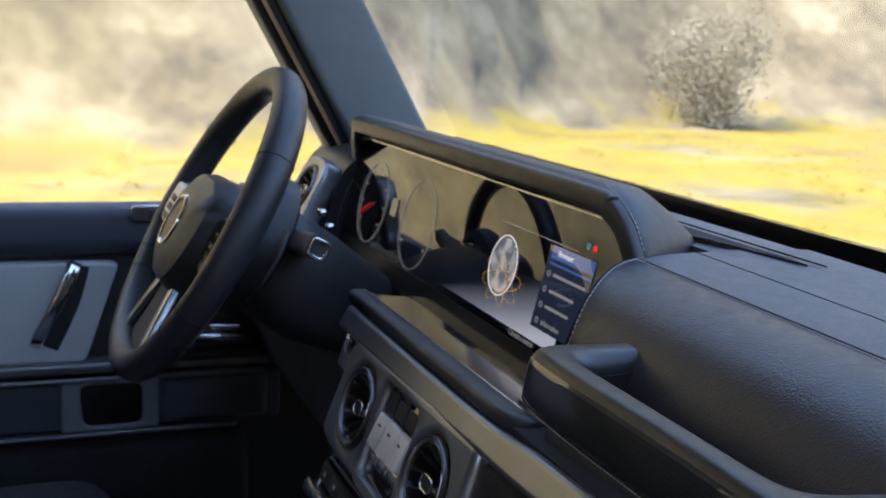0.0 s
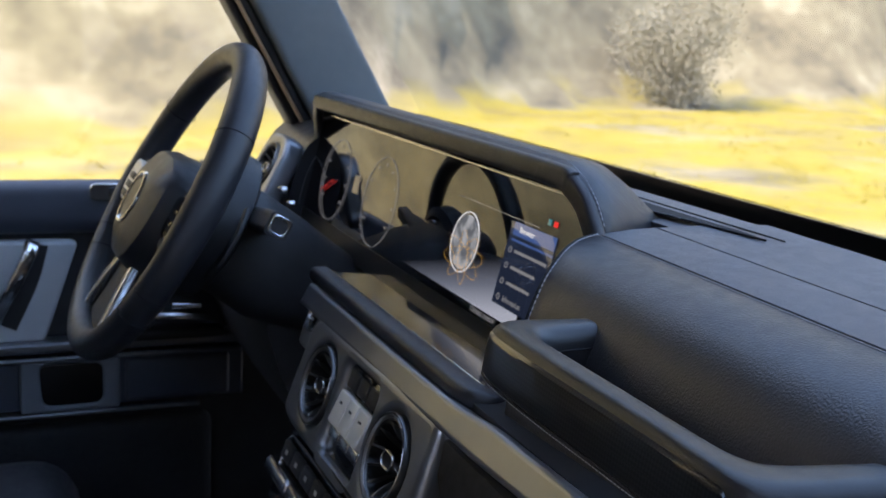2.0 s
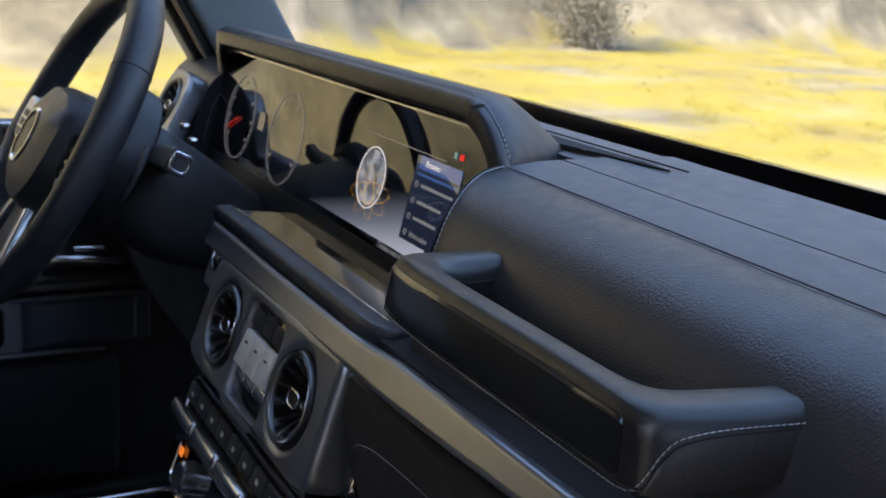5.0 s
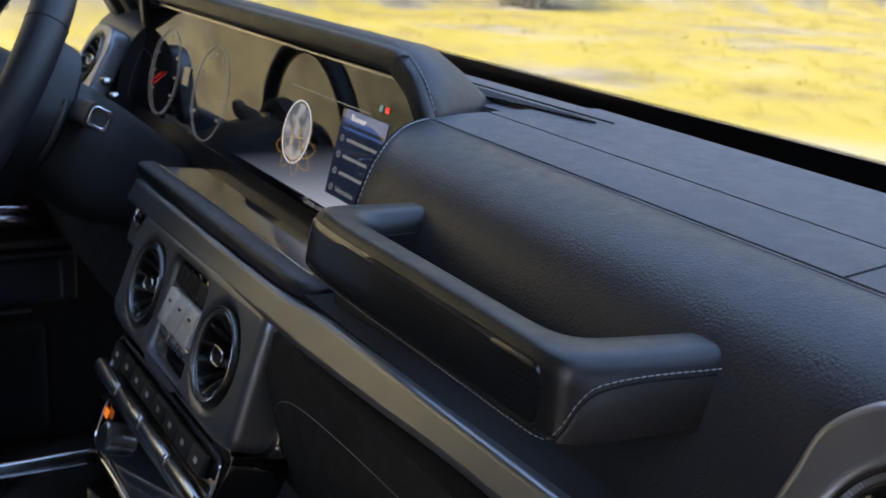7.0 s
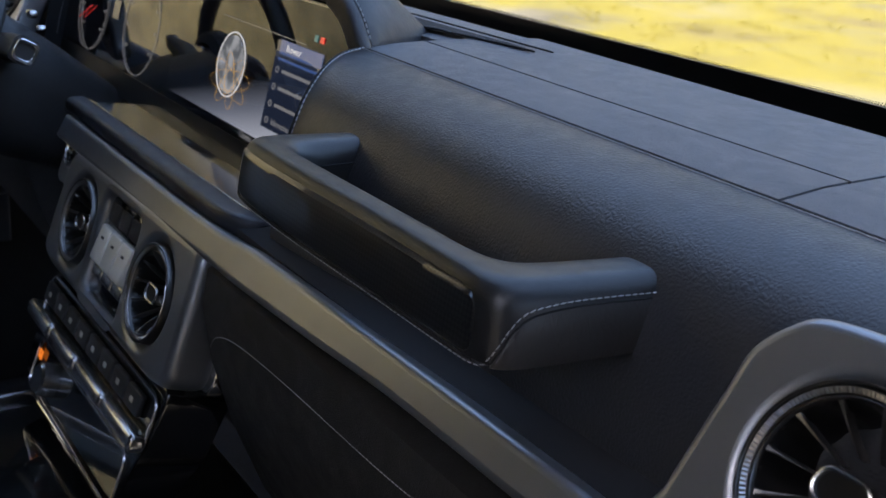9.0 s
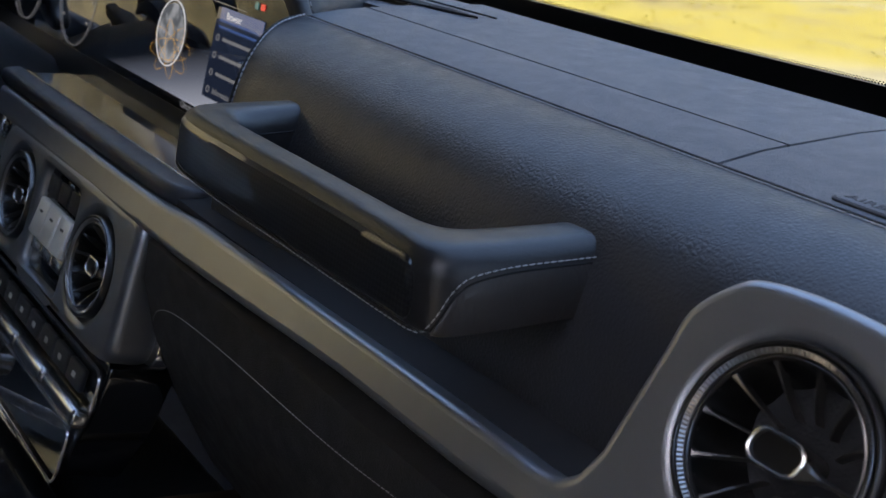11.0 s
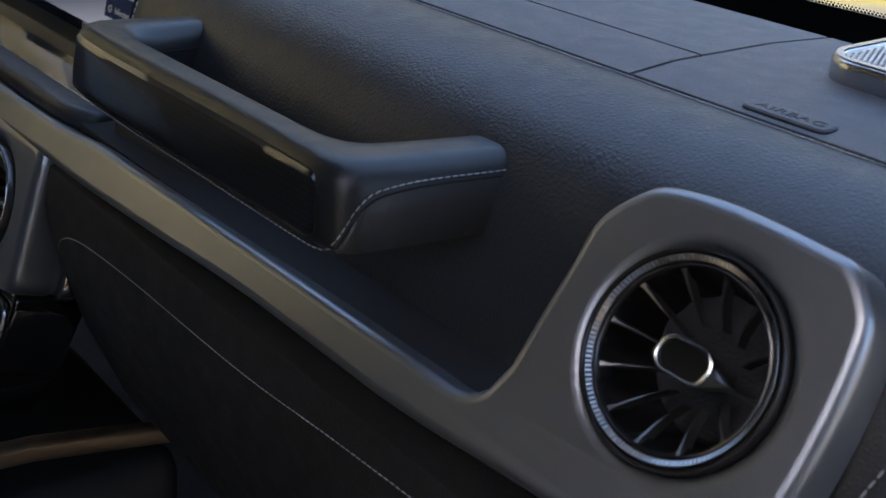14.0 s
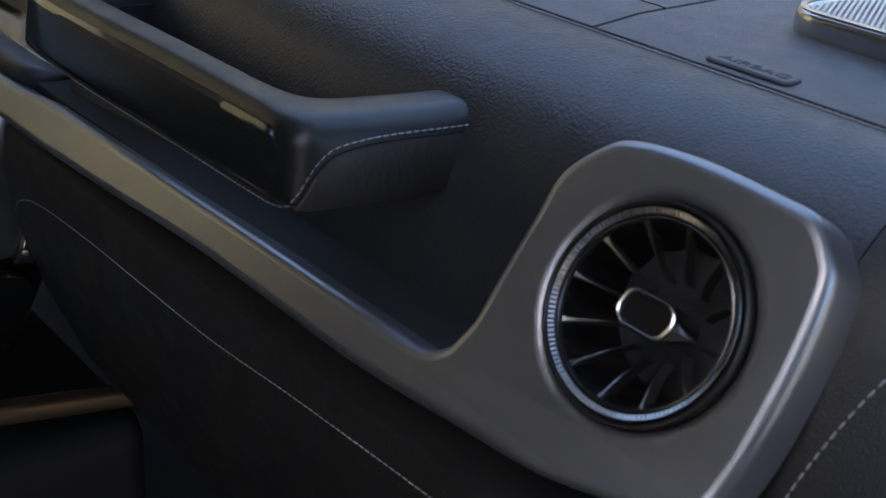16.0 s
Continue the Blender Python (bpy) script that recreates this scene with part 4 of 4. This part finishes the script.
# ---- grab handle ----
def grab_handle():
    h = thing("grab_handle", (0.37, -0.06, 1.257), "black leather grab handle with a lacquered carbon inlay", "grab handle")
    # outer and inner edge of the bow seen from above, from the inner arm round to the outer one
    outer = [(0.233, -0.045), (0.232, -0.07), (0.2302, -0.096), (0.2305, -0.113), (0.2345, -0.1275), (0.248, -0.1365), (0.278, -0.1405), (0.33, -0.1418), (0.38, -0.1415), (0.43, -0.1415), (0.468, -0.1415), (0.487, -0.1408), (0.4975, -0.135), (0.5025, -0.12), (0.506, -0.1), (0.5105, -0.07), (0.513, -0.045)]
    inner = [(0.262, -0.045), (0.264, -0.07), (0.266, -0.092), (0.2685, -0.103), (0.273, -0.11), (0.282, -0.1145), (0.3, -0.1155), (0.34, -0.1155), (0.38, -0.1155), (0.42, -0.1155), (0.442, -0.115), (0.455, -0.1125), (0.463, -0.1075), (0.467, -0.099), (0.47, -0.086), (0.4745, -0.064), (0.477, -0.045)]
    so, si = spline([(*p, 0) for p in outer], 5), spline([(*p, 0) for p in inner], 5)
    lo, hi, lean = 1.2388, 1.2728, 0.0055
    n = len(so)

    def height(i):
        """The bow is a little lower at its inner end and hollow under the outer arm."""
        t = max(0.0, (i / (n - 1) - 0.74) / 0.26)
        return lo + 0.002 * t, hi - 0.0035 * max(0.0, 1 - i / (0.3 * n)) - 0.001 * t

    sec = rounded([(0.0, 0.0), (0.0, 1.0), (1.0, 1.0), (1.0, 0.0)], [0.16, 0.34, 0.42, 0.3], 7)
    rings = []
    for i, (a, b) in enumerate(zip(so, si)):
        z0, z1 = height(i)
        w = (b - a).normalized()
        rings.append([tuple(a + w * lean * v + (b - a - w * lean * v) * u + Vector((0, 0, z0 + (z1 - z0) * v))) for u, v in sec])
    part("grip", rings_to_mesh(rings), GRIP, h, "grained black leather grip")

    def skin(i, v, out):
        """A point on the outer side of the bow, at the share v of its height, lifted by out."""
        i = min(max(i, 0), n - 1.001)
        k, t = int(i), i - int(i)
        a, b = so[k].lerp(so[k + 1], t), si[k].lerp(si[k + 1], t)
        w = (b - a).normalized()
        z0, z1 = height(i)
        return a + w * (lean * v - out) + Vector((0, 0, z0 + (z1 - z0) * v))

    # carbon inlay that wraps round the inner corner, gently domed
    i0, i1, nu, nv = 17.5, 54.5, 90, 15
    grid = []
    for a in range(nu + 1):
        p = a / nu
        e = min(p, 1 - p) * 37.0
        tuck = 0.0 if e > 2.2 else (1 - math.sqrt(max(0.0, 1 - (1 - e / 2.2) ** 2)))
        v0, v1 = 0.07 + 0.24 * tuck, 0.84 - 0.24 * tuck
        row = []
        for b in range(nv + 1):
            q = b / nv
            rim = min(1.0, min(q, 1 - q) / 0.08, e / 0.5)
            row.append(tuple(skin(i0 + (i1 - i0) * p, v0 + (v1 - v0) * q, -0.0008 + 0.0021 * math.sqrt(max(0.0, 1 - (1 - rim) ** 2)) + 0.0005 * math.sin(math.pi * q) - 0.004 * max(0.0, 1 - p / 0.3) ** 2 * q)))
        grid.append(row)
    part("inlay", rings_to_mesh(grid, False), CARBON, h, "glossy carbon-weave inlay")
    edge = [skin(i0 + (i1 - i0) * a / 60, 0.045, 0.0002) for a in range(61)]
    part("inlay_groove", sweep(edge, circle(0.0007, 6)), SEAM, h)

    # sewn seam: along the foot of the bar, up round the corner, then along the outer arm
    marks = [(22, 0.01), (40, 0.01), (50, 0.01), (55.5, 0.03), (57.5, 0.12), (59.3, 0.3), (61, 0.52), (63, 0.68), (66, 0.755), (70, 0.785), (75, 0.78), (79.5, 0.77)]
    line = [(p.x, p.y) for p in spline([(i, v, 0) for i, v in marks], 8)]
    stitches("arm_stitching", [skin(i, v, 0.0005) for i, v in line], h, r=0.00034, step=0.0033, length=0.0027, up=(1, 0, 0))
    under = [(i, v) for i, v in line if i > 57.8]
    part("arm_seam", sweep([skin(i + 0.15, v - 0.075, 0.0001) for i, v in under], circle(0.0005, 6), up=(1, 0, 0)), SEAM, h)
    # wrinkled panel below that seam
    flank = [[tuple(skin(i + 0.2, 0.03 + (v - 0.115) * q / 8, 0.0009 * math.sin(math.pi * q / 8) ** 0.5)) for q in range(9)] for i, v in under]
    part("arm_panel", rings_to_mesh(flank, False), WRINKLED, h, "creased brown-black leather below the arm seam")
    # short seam on the inner arm
    inside = []
    for k in range(1, 15):
        a, b = so[k], si[k]
        w = (b - a).normalized()
        z0, z1 = height(k)
        inside.append(b + w * 0.0002 + Vector((0, 0, z0 + (z1 - z0) * (0.58 - 0.1 * max(0, k - 11) / 3))))
    part("inner_seam", sweep(inside, circle(0.0006, 6), up=(1, 0, 0)), SEAM, h)


grab_handle()


# ---- airbag tag and tweeter on the dash top ----
def dash_top_things():
    t = thing("airbag_tag", (0.6, -0.012, 1.304), "small dark embossed airbag tag set in the dash top", "tag")
    m = Matrix.Translation((0.577, 0.0115, 1.3014 + crest(0.579))) @ pose(0, 0, 0, 4, 0.7, 0)
    part("badge_edge", moved(plate([rrect(0.0385, 0.0118, 0.0036, 4)], 0.0016, 0.0004), m), SOFT_BLACK, t)
    part("badge", moved(plate([rrect(0.037, 0.0103, 0.003, 4)], 0.0026, 0.0006), m), LEATHER_TOP, t)
    lettering("letters", "AIRBAG", 0.0066, m @ Matrix.Translation((-0.0148, 0, 0.0012)), SOFT_BLACK, t, 0.0003, 1.35)
    s = thing("tweeter", (0.62, 0.09, 1.303), "small raised loudspeaker with a silver frame and perforated cover", "loudspeaker")
    m = Matrix.Translation((0.605, 0.1, 1.309 + crest(0.6))) @ pose(0, 0, 0, 3, 0, -4)
    part("frame", moved(plate([rrect(0.11, 0.07, 0.018, 6), rrect(0.1, 0.06, 0.014, 6)], 0.016, 0.004), m), SATIN_CHROME, s)
    part("base", moved(plate([rrect(0.106, 0.066, 0.016, 6)], 0.009, 0.002), m @ Matrix.Translation((0, 0, -0.003))), SOFT_BLACK, s)
    part("cover", moved(plate([rrect(0.1, 0.06, 0.014, 6)], 0.002, 0.0004), m @ Matrix.Translation((0, 0, 0.006))), KEY_SILVER, s, "perforated silver cover")
    vs, fs = [], []
    for i in range(36):
        for j in range(21):
            x, y = -0.046 + (i + 0.5 * (j % 2)) * 0.0026, -0.026 + j * 0.0026
            b = len(vs)
            for q in range(6):
                vs.append(tuple(m @ Vector((x + 0.0008 * math.cos(q * math.pi / 3), y + 0.0008 * math.sin(q * math.pi / 3), 0.0072))))
            fs.append(tuple(range(b, b + 6)))
    me = bpy.data.meshes.new("holes")
    me.from_pydata(vs, [], fs)
    part("holes", me, SEAM, s, kind="stuff")


dash_top_things()

# ---- steering wheel and column ----
WM = tilted((-0.3755, -0.226, 1.243), 28.7)


def steering():
    w = thing("steering_wheel", WM, "black leather steering wheel with silver spokes", "steering wheel")
    R, n = 0.172, 96
    rings = []
    for i in range(n):
        a = 2 * math.pi * i / n
        fat = 1.0 + 0.10 * max(0, math.cos(2 * (a - radians(30)))) * (1 if math.sin(a) > -0.2 else 0)
        rings.append([((R + s * fat) * math.cos(a), (R + s * fat) * math.sin(a), z * fat) for s, z in circle(0.0158, 20, 0.0175)])
    part("rim", rings_to_mesh(rings, True, False, True), NAPPA, w, "smooth black leather rim", True)
    for a in (32, 148, 215, 325, 205, 335):
        pts = [((R + s * 1.01) * math.cos(radians(a)), (R + s * 1.01) * math.sin(radians(a)), z * 1.01) for s, z in circle(0.0172, 24, 0.019)]
        part("rim_seam", sweep(pts, circle(0.0006, 4), up=(math.cos(radians(a + 90)), math.sin(radians(a + 90)), 0.01), loop=True), SEAM, w, "", True)
    pad = rounded([(-0.082, 0.045), (-0.045, 0.066), (0.045, 0.066), (0.082, 0.045), (0.078, -0.02), (0.045, -0.066), (-0.045, -0.066), (-0.078, -0.02)], 0.04, 6)
    body = rings_to_mesh([[(x * s, y * s, z) for x, y in pad] for s, z in ((0.86, -0.05), (1.02, -0.02), (1.0, 0.004), (0.9, 0.018), (0.62, 0.027), (0.3, 0.030))])
    part("airbag_pad", moved(body, Matrix.Translation((0, -0.016, 0.0))), NAPPA, w, "domed black centre pad", True)
    part("badge_ring", moved(lathe([(0.026, 0), (0.0275, 0.003), (0.0295, 0.003), (0.031, 0)], 48), Matrix.Translation((0, -0.014, 0.0285))), CHROME, w, "plain chrome ring badge", True)
    part("badge_disc", moved(lathe([(0.0001, 0.0012), (0.024, 0.0008), (0.026, 0)], 40), Matrix.Translation((0, -0.014, 0.0285))), GLOSS_BLACK, w, "", True)
    for s in (-1, 1):
        arm = sweep([(s * 0.06, -0.01, -0.014), (s * 0.11, -0.012, -0.007), (s * 0.165, -0.012, -0.003)], rrect(0.07, 0.022, 0.009), up=(0, 0, 1))
        part("spoke", arm, SOFT_BLACK, w, "black side spoke", True)
        keys = part("switch_pod", moved(plate([rounded([(-0.022, -0.018), (-0.026, 0.024), (0.02, 0.028), (0.024, -0.006), (0.004, -0.024)], 0.01)], 0.012, 0.003), Matrix.Translation((s * 0.108, -0.008, 0.014 if s < 0 else 0.0)) @ Matrix.Diagonal((s * 1.0, 1, 1, 1))), KEY_SILVER if s < 0 else GLOSS_BLACK, w, "switch pod", True)
        for i in range(3):
            part("switch_key", rbox(s * 0.102 - 0.012, s * 0.102 + 0.012, -0.026 + i * 0.011, -0.018 + i * 0.011, 0.0195 if s < 0 else 0.004, 0.0215 if s < 0 else 0.006, 0.001), GLOSS_BLACK if s > 0 else INK, keys, "", True)
        low = sweep([(s * 0.026, -0.055, -0.004), (s * 0.048, -0.105, 0.0), (s * 0.066, -0.155, 0.002)], rrect(0.017, 0.012, 0.004), up=(0, 0, 1))
        part("lower_spoke", low, SATIN_CHROME, w, "polished silver lower spoke", True)
    inner = plate([rounded([(-0.024, -0.06), (0.024, -0.06), (0.055, -0.158), (-0.055, -0.158)], 0.008)], 0.01, 0.002)
    part("spoke_web", moved(inner, Matrix.Translation((0, 0, -0.006))), SOFT_BLACK, w, "", True)

    c = thing("steering_column", (-0.3755, -0.12, 1.19), "black plastic steering column with stalks", "steering column")
    part("shroud", moved(rings_to_mesh([[(x * s, y * s + o, z) for x, y in rrect(0.13, 0.11, 0.04, 5)] for s, z, o in ((1.0, -0.05, 0.0), (1.12, -0.075, -0.004), (1.15, -0.13, -0.01), (0.9, -0.22, -0.01))]), WM), SOFT_BLACK, c)
    part("collar", moved(lathe([(0.03, -0.03), (0.082, -0.036), (0.086, -0.045), (0.084, -0.07), (0.07, -0.078)], 40), WM), SOFT_BLACK, c)
    for s in (-1, 1):
        part("paddle", moved(sweep(spline([(s * 0.09, -0.045, -0.058), (s * 0.131, -0.018, -0.051), (s * 0.139, 0.001, -0.05), (s * 0.138, 0.018, -0.05), (s * 0.126, 0.037, -0.05)], 4), rrect(0.016, 0.006, 0.0025), up=(0, 0, 1), scales=[1.0 - 0.02 * k for k in range(17)]), WM), SOFT_BLACK, c, "black shift paddle")
        st = part("stalk", moved(sweep([(s * 0.06, 0.03, -0.085), (s * 0.14, 0.037, -0.074), (s * 0.184, 0.04, -0.068)], rrect(0.024, 0.024, 0.006), up=(0, 0, 1)), WM), SOFT_BLACK, c, "black column stalk")
        tip = moved(plate([rrect(0.02, 0.02, 0.005, 4), rrect(0.014, 0.014, 0.004, 4)], 0.003, 0.0008), WM @ Matrix.Translation((s * 0.1855, 0.04, -0.068)) @ pose(0, 0, 0, 0, 90, 0))
        part("button_rim", tip, CHROME, st, "chrome button rim")
    part("knob", rbox(-0.345, -0.332, -0.11, -0.1, 1.252, 1.26, 0.003), SATIN_CHROME, c, "small chrome knob")
    part("knob", rbox(-0.31, -0.3, -0.11, -0.1, 1.244, 1.25, 0.003), SATIN_CHROME, c, "small chrome knob")


steering()


# ---- driver's door ----
def driver_door():
    x = -0.745
    d = thing("driver_door", (x, -0.5, 0.62), "closed car door with a blue-black leather top and grey panel", "car door")
    part("skin", rbox(-0.80, x - 0.03, -1.02, 0.1, 0.64, 1.2, 0.01), PAINT, d)
    part("lining", rbox(x - 0.03, x - 0.012, -1.0, 0.09, 0.66, 1.195, 0.006), SOFT_BLACK, d)
    g = part("window_pane", rbox(-0.775, -0.771, -1.0, 0.02, 1.19, 1.93, 0), GLASS, d, "clear side window")
    g.visible_shadow = False
    top = rounded([(x - 0.03, 1.2), (x - 0.005, 1.207), (x + 0.014, 1.196), (x + 0.016, 1.15), (x + 0.002, 1.132), (x - 0.03, 1.13)], 0.01, 4)
    bm = rings_to_mesh([[(a, yy, b) for a, b in top] for yy in (-1.0, -0.6, -0.2, 0.06)])
    part("top_rail", bm, DOOR_LEATHER, d, "blue-black leather window rail")
    part("panel", moved(plate([rounded([(-0.8, -0.07), (-0.8, 0.07), (-0.295, 0.066), (-0.285, 0.062), (-0.33, -0.075)], 0.01)], 0.024, 0.005), Matrix(((0, 0, 1, x), (1, 0, 0, 0), (0, 1, 0, 1.058), (0, 0, 0, 1)))), GREY_TRIM, d, "pale grey door panel")
    pull = spline([(x + 0.012, -0.395, 1.012), (x + 0.02, -0.388, 1.03), (x + 0.024, -0.365, 1.075), (x + 0.02, -0.347, 1.112), (x + 0.01, -0.342, 1.122)], 5)
    part("pull_handle", sweep(pull, rrect(0.018, 0.01, 0.004), up=(1, 0, 0)), CHROME, d, "polished metal pull handle")
    part("pull_recess", sweep(spline([(x + 0.0105, -0.38, 1.008), (x + 0.0105, -0.352, 1.07), (x + 0.0105, -0.338, 1.122)], 5), rrect(0.03, 0.006, 0.002), up=(1, 0, 0)), SOFT_BLACK, d)
    for z0, z1, o in ((0.971, 0.986, 0.03), (0.957, 0.965, 0.026)):
        part("chrome_strip", rbox(x - 0.01, x + o, -1.0, -0.06, z0, z1, 0.004), SILVER, d, "silver trim line")
    part("lower_panel", rbox(x - 0.02, x + 0.012, -1.0, -0.055, 0.885, 0.957, 0.004), DOOR_LEATHER, d)
    part("switch_frame", moved(plate([rounded([(-0.365, -0.042), (-0.365, 0.034), (-0.232, 0.034), (-0.232, -0.042)], 0.006), rounded([(-0.335, -0.034), (-0.34, 0.026), (-0.255, 0.026), (-0.255, -0.034)], 0.014)], 0.014, 0.004), Matrix(((0, 0, 1, x + 0.014), (1, 0, 0, 0), (0, 1, 0, 0.925), (0, 0, 0, 1)))), FRAME_TRIM, d, "grey framed pocket")
    part("pocket", rbox(x + 0.011, x + 0.0145, -0.342, -0.254, 0.89, 0.953, 0.001), FRIT, d, "dark pocket")
    part("lower_insert", rbox(x - 0.01, x + 0.018, -0.225, -0.075, 0.888, 0.952, 0.008), DOOR_LEATHER, d)
    part("bottom_edge", rbox(x - 0.01, x + 0.022, -1.0, -0.12, 0.876, 0.882, 0.002), SILVER, d)
    part("bin", rbox(x - 0.02, x + 0.02, -0.95, -0.1, 0.68, 0.86, 0.015), CARPET, d)
    part("lock_plate", moved(plate([rrect(0.046, 0.024, 0.009, 4)], 0.006, 0.002), Matrix(((0, 0, 1, x + 0.017), (1, 0, 0, -0.247), (0, 1, 0, 1.192), (0, 0, 0, 1)))), SATIN_CHROME, d, "silver lock button plate")
    part("lock_button", rbox(x + 0.018, x + 0.023, -0.245, -0.23, 1.185, 1.199, 0.003), SOFT_BLACK, d)
    part("inner_handle", sweep(spline([(x + 0.03, -0.215, 1.014), (x + 0.045, -0.185, 1.022), (x + 0.045, -0.13, 1.018), (x + 0.03, -0.105, 1.008)], 5), rrect(0.034, 0.014, 0.006)), SATIN_CHROME, d, "chrome seat control cluster")
    part("seat_key", sweep([(x + 0.048, -0.165, 1.036), (x + 0.05, -0.125, 1.034)], rrect(0.012, 0.008, 0.003)), SATIN_CHROME, d, "small chrome seat key")
    part("control_base", rbox(x, x + 0.05, -0.24, -0.09, 0.986, 1.002, 0.006), SOFT_BLACK, d)


driver_door()


# ---- passenger door, unseen, added ajar to block side light ----
def passenger_door_block():
    M = pose(0.79, 0.1, 0, 0, 0, 12)
    d = thing("passenger_door_block", M, "unseen black-trimmed car door added ajar to block side light, window darkened", "car door")
    part("skin", rbox(0.0, 0.04, -1.1, 0.0, 0.64, 1.2, 0.01), PAINT, d, "", True)
    part("lining", rbox(-0.03, -0.001, -1.08, -0.02, 0.66, 1.15, 0.012), SOFT_BLACK, d, "", True)
    part("top_rail", rbox(-0.04, 0.0, -1.09, -0.01, 1.13, 1.21, 0.012), DOOR_LEATHER, d, "", True)
    part("armrest", rbox(-0.08, -0.031, -0.9, -0.2, 0.93, 1.0, 0.02), NAPPA, d, "", True)
    part("window_pane", rbox(0.016, 0.02, -1.06, -0.24, 1.2, 1.88, 0), TINTED, d, "side window darkened to hold back light", True)
    fr = [(0.018, -0.02, 1.2), (0.018, -0.36, 1.9), (0.018, -1.08, 1.9), (0.018, -1.08, 1.2)]
    part("window_frame", sweep(fr, rrect(0.04, 0.05, 0.01), up=(1, 0, 0)), RUBBER, d, "", True)


passenger_door_block()


# ---- console and seats ----
def console():
    c = thing("centre_console", (0, -0.5, 0.62), "black centre console with a metal-edged top", "console")
    part("body", rbox(-0.13, 0.135, -1.0, -0.02, 0.62, 0.9, 0.02), SOFT_BLACK, c)
    part("lid", rbox(-0.133, 0.128, -0.95, -0.165, 0.902, 0.948, 0.01), GLOSS_BLACK, c, "glossy black console top")
    part("edge_line", rbox(-0.137, -0.131, -0.95, -0.165, 0.938, 0.952, 0.002), SATIN_CHROME, c, "silver edge line")
    part("side_trim", sweep([(0.143, 0.003, 0.922), (0.143, -0.14, 0.952), (0.143, -0.3, 0.968), (0.143, -0.95, 0.968)], rrect(0.014, 0.016, 0.004)), BROWN_EDGE, c, "bronze side trim")


console()


def seat(x, label):
    s = thing("car_seat", (x, -0.75, 0.62), label, "car seat", "front seats")
    part("base", rbox(x - 0.2, x + 0.2, -1.0, -0.5, 0.62, 0.72, 0.02), SOFT_BLACK, s)
    part("cushion", rbox(x - 0.24, x + 0.24, -1.05, -0.3 if x < 0 else -0.46, 0.72, 0.87, 0.06, 5), NAPPA, s)
    for k in (-1, 1):
        part("bolster", sweep(spline([(x + k * 0.21, -1.0, 0.86), (x + k * 0.22, -0.75, 0.89), (x + k * 0.215, -0.5, 0.86)], 5), rrect(0.1, 0.1, 0.045)), NAPPA, s)
    part("backrest", sweep([(x, -1.0, 0.85), (x, -1.1, 1.15), (x, -1.2, 1.5)], rrect(0.48, 0.12, 0.05, 5), up=(0, 1, 0)), NAPPA, s)
    part("headrest", rbox(x - 0.13, x + 0.13, -1.28, -1.18, 1.53, 1.72, 0.045, 5), NAPPA, s)


seat(-0.4, "black leather driver's seat")
seat(0.42, "black leather passenger seat")
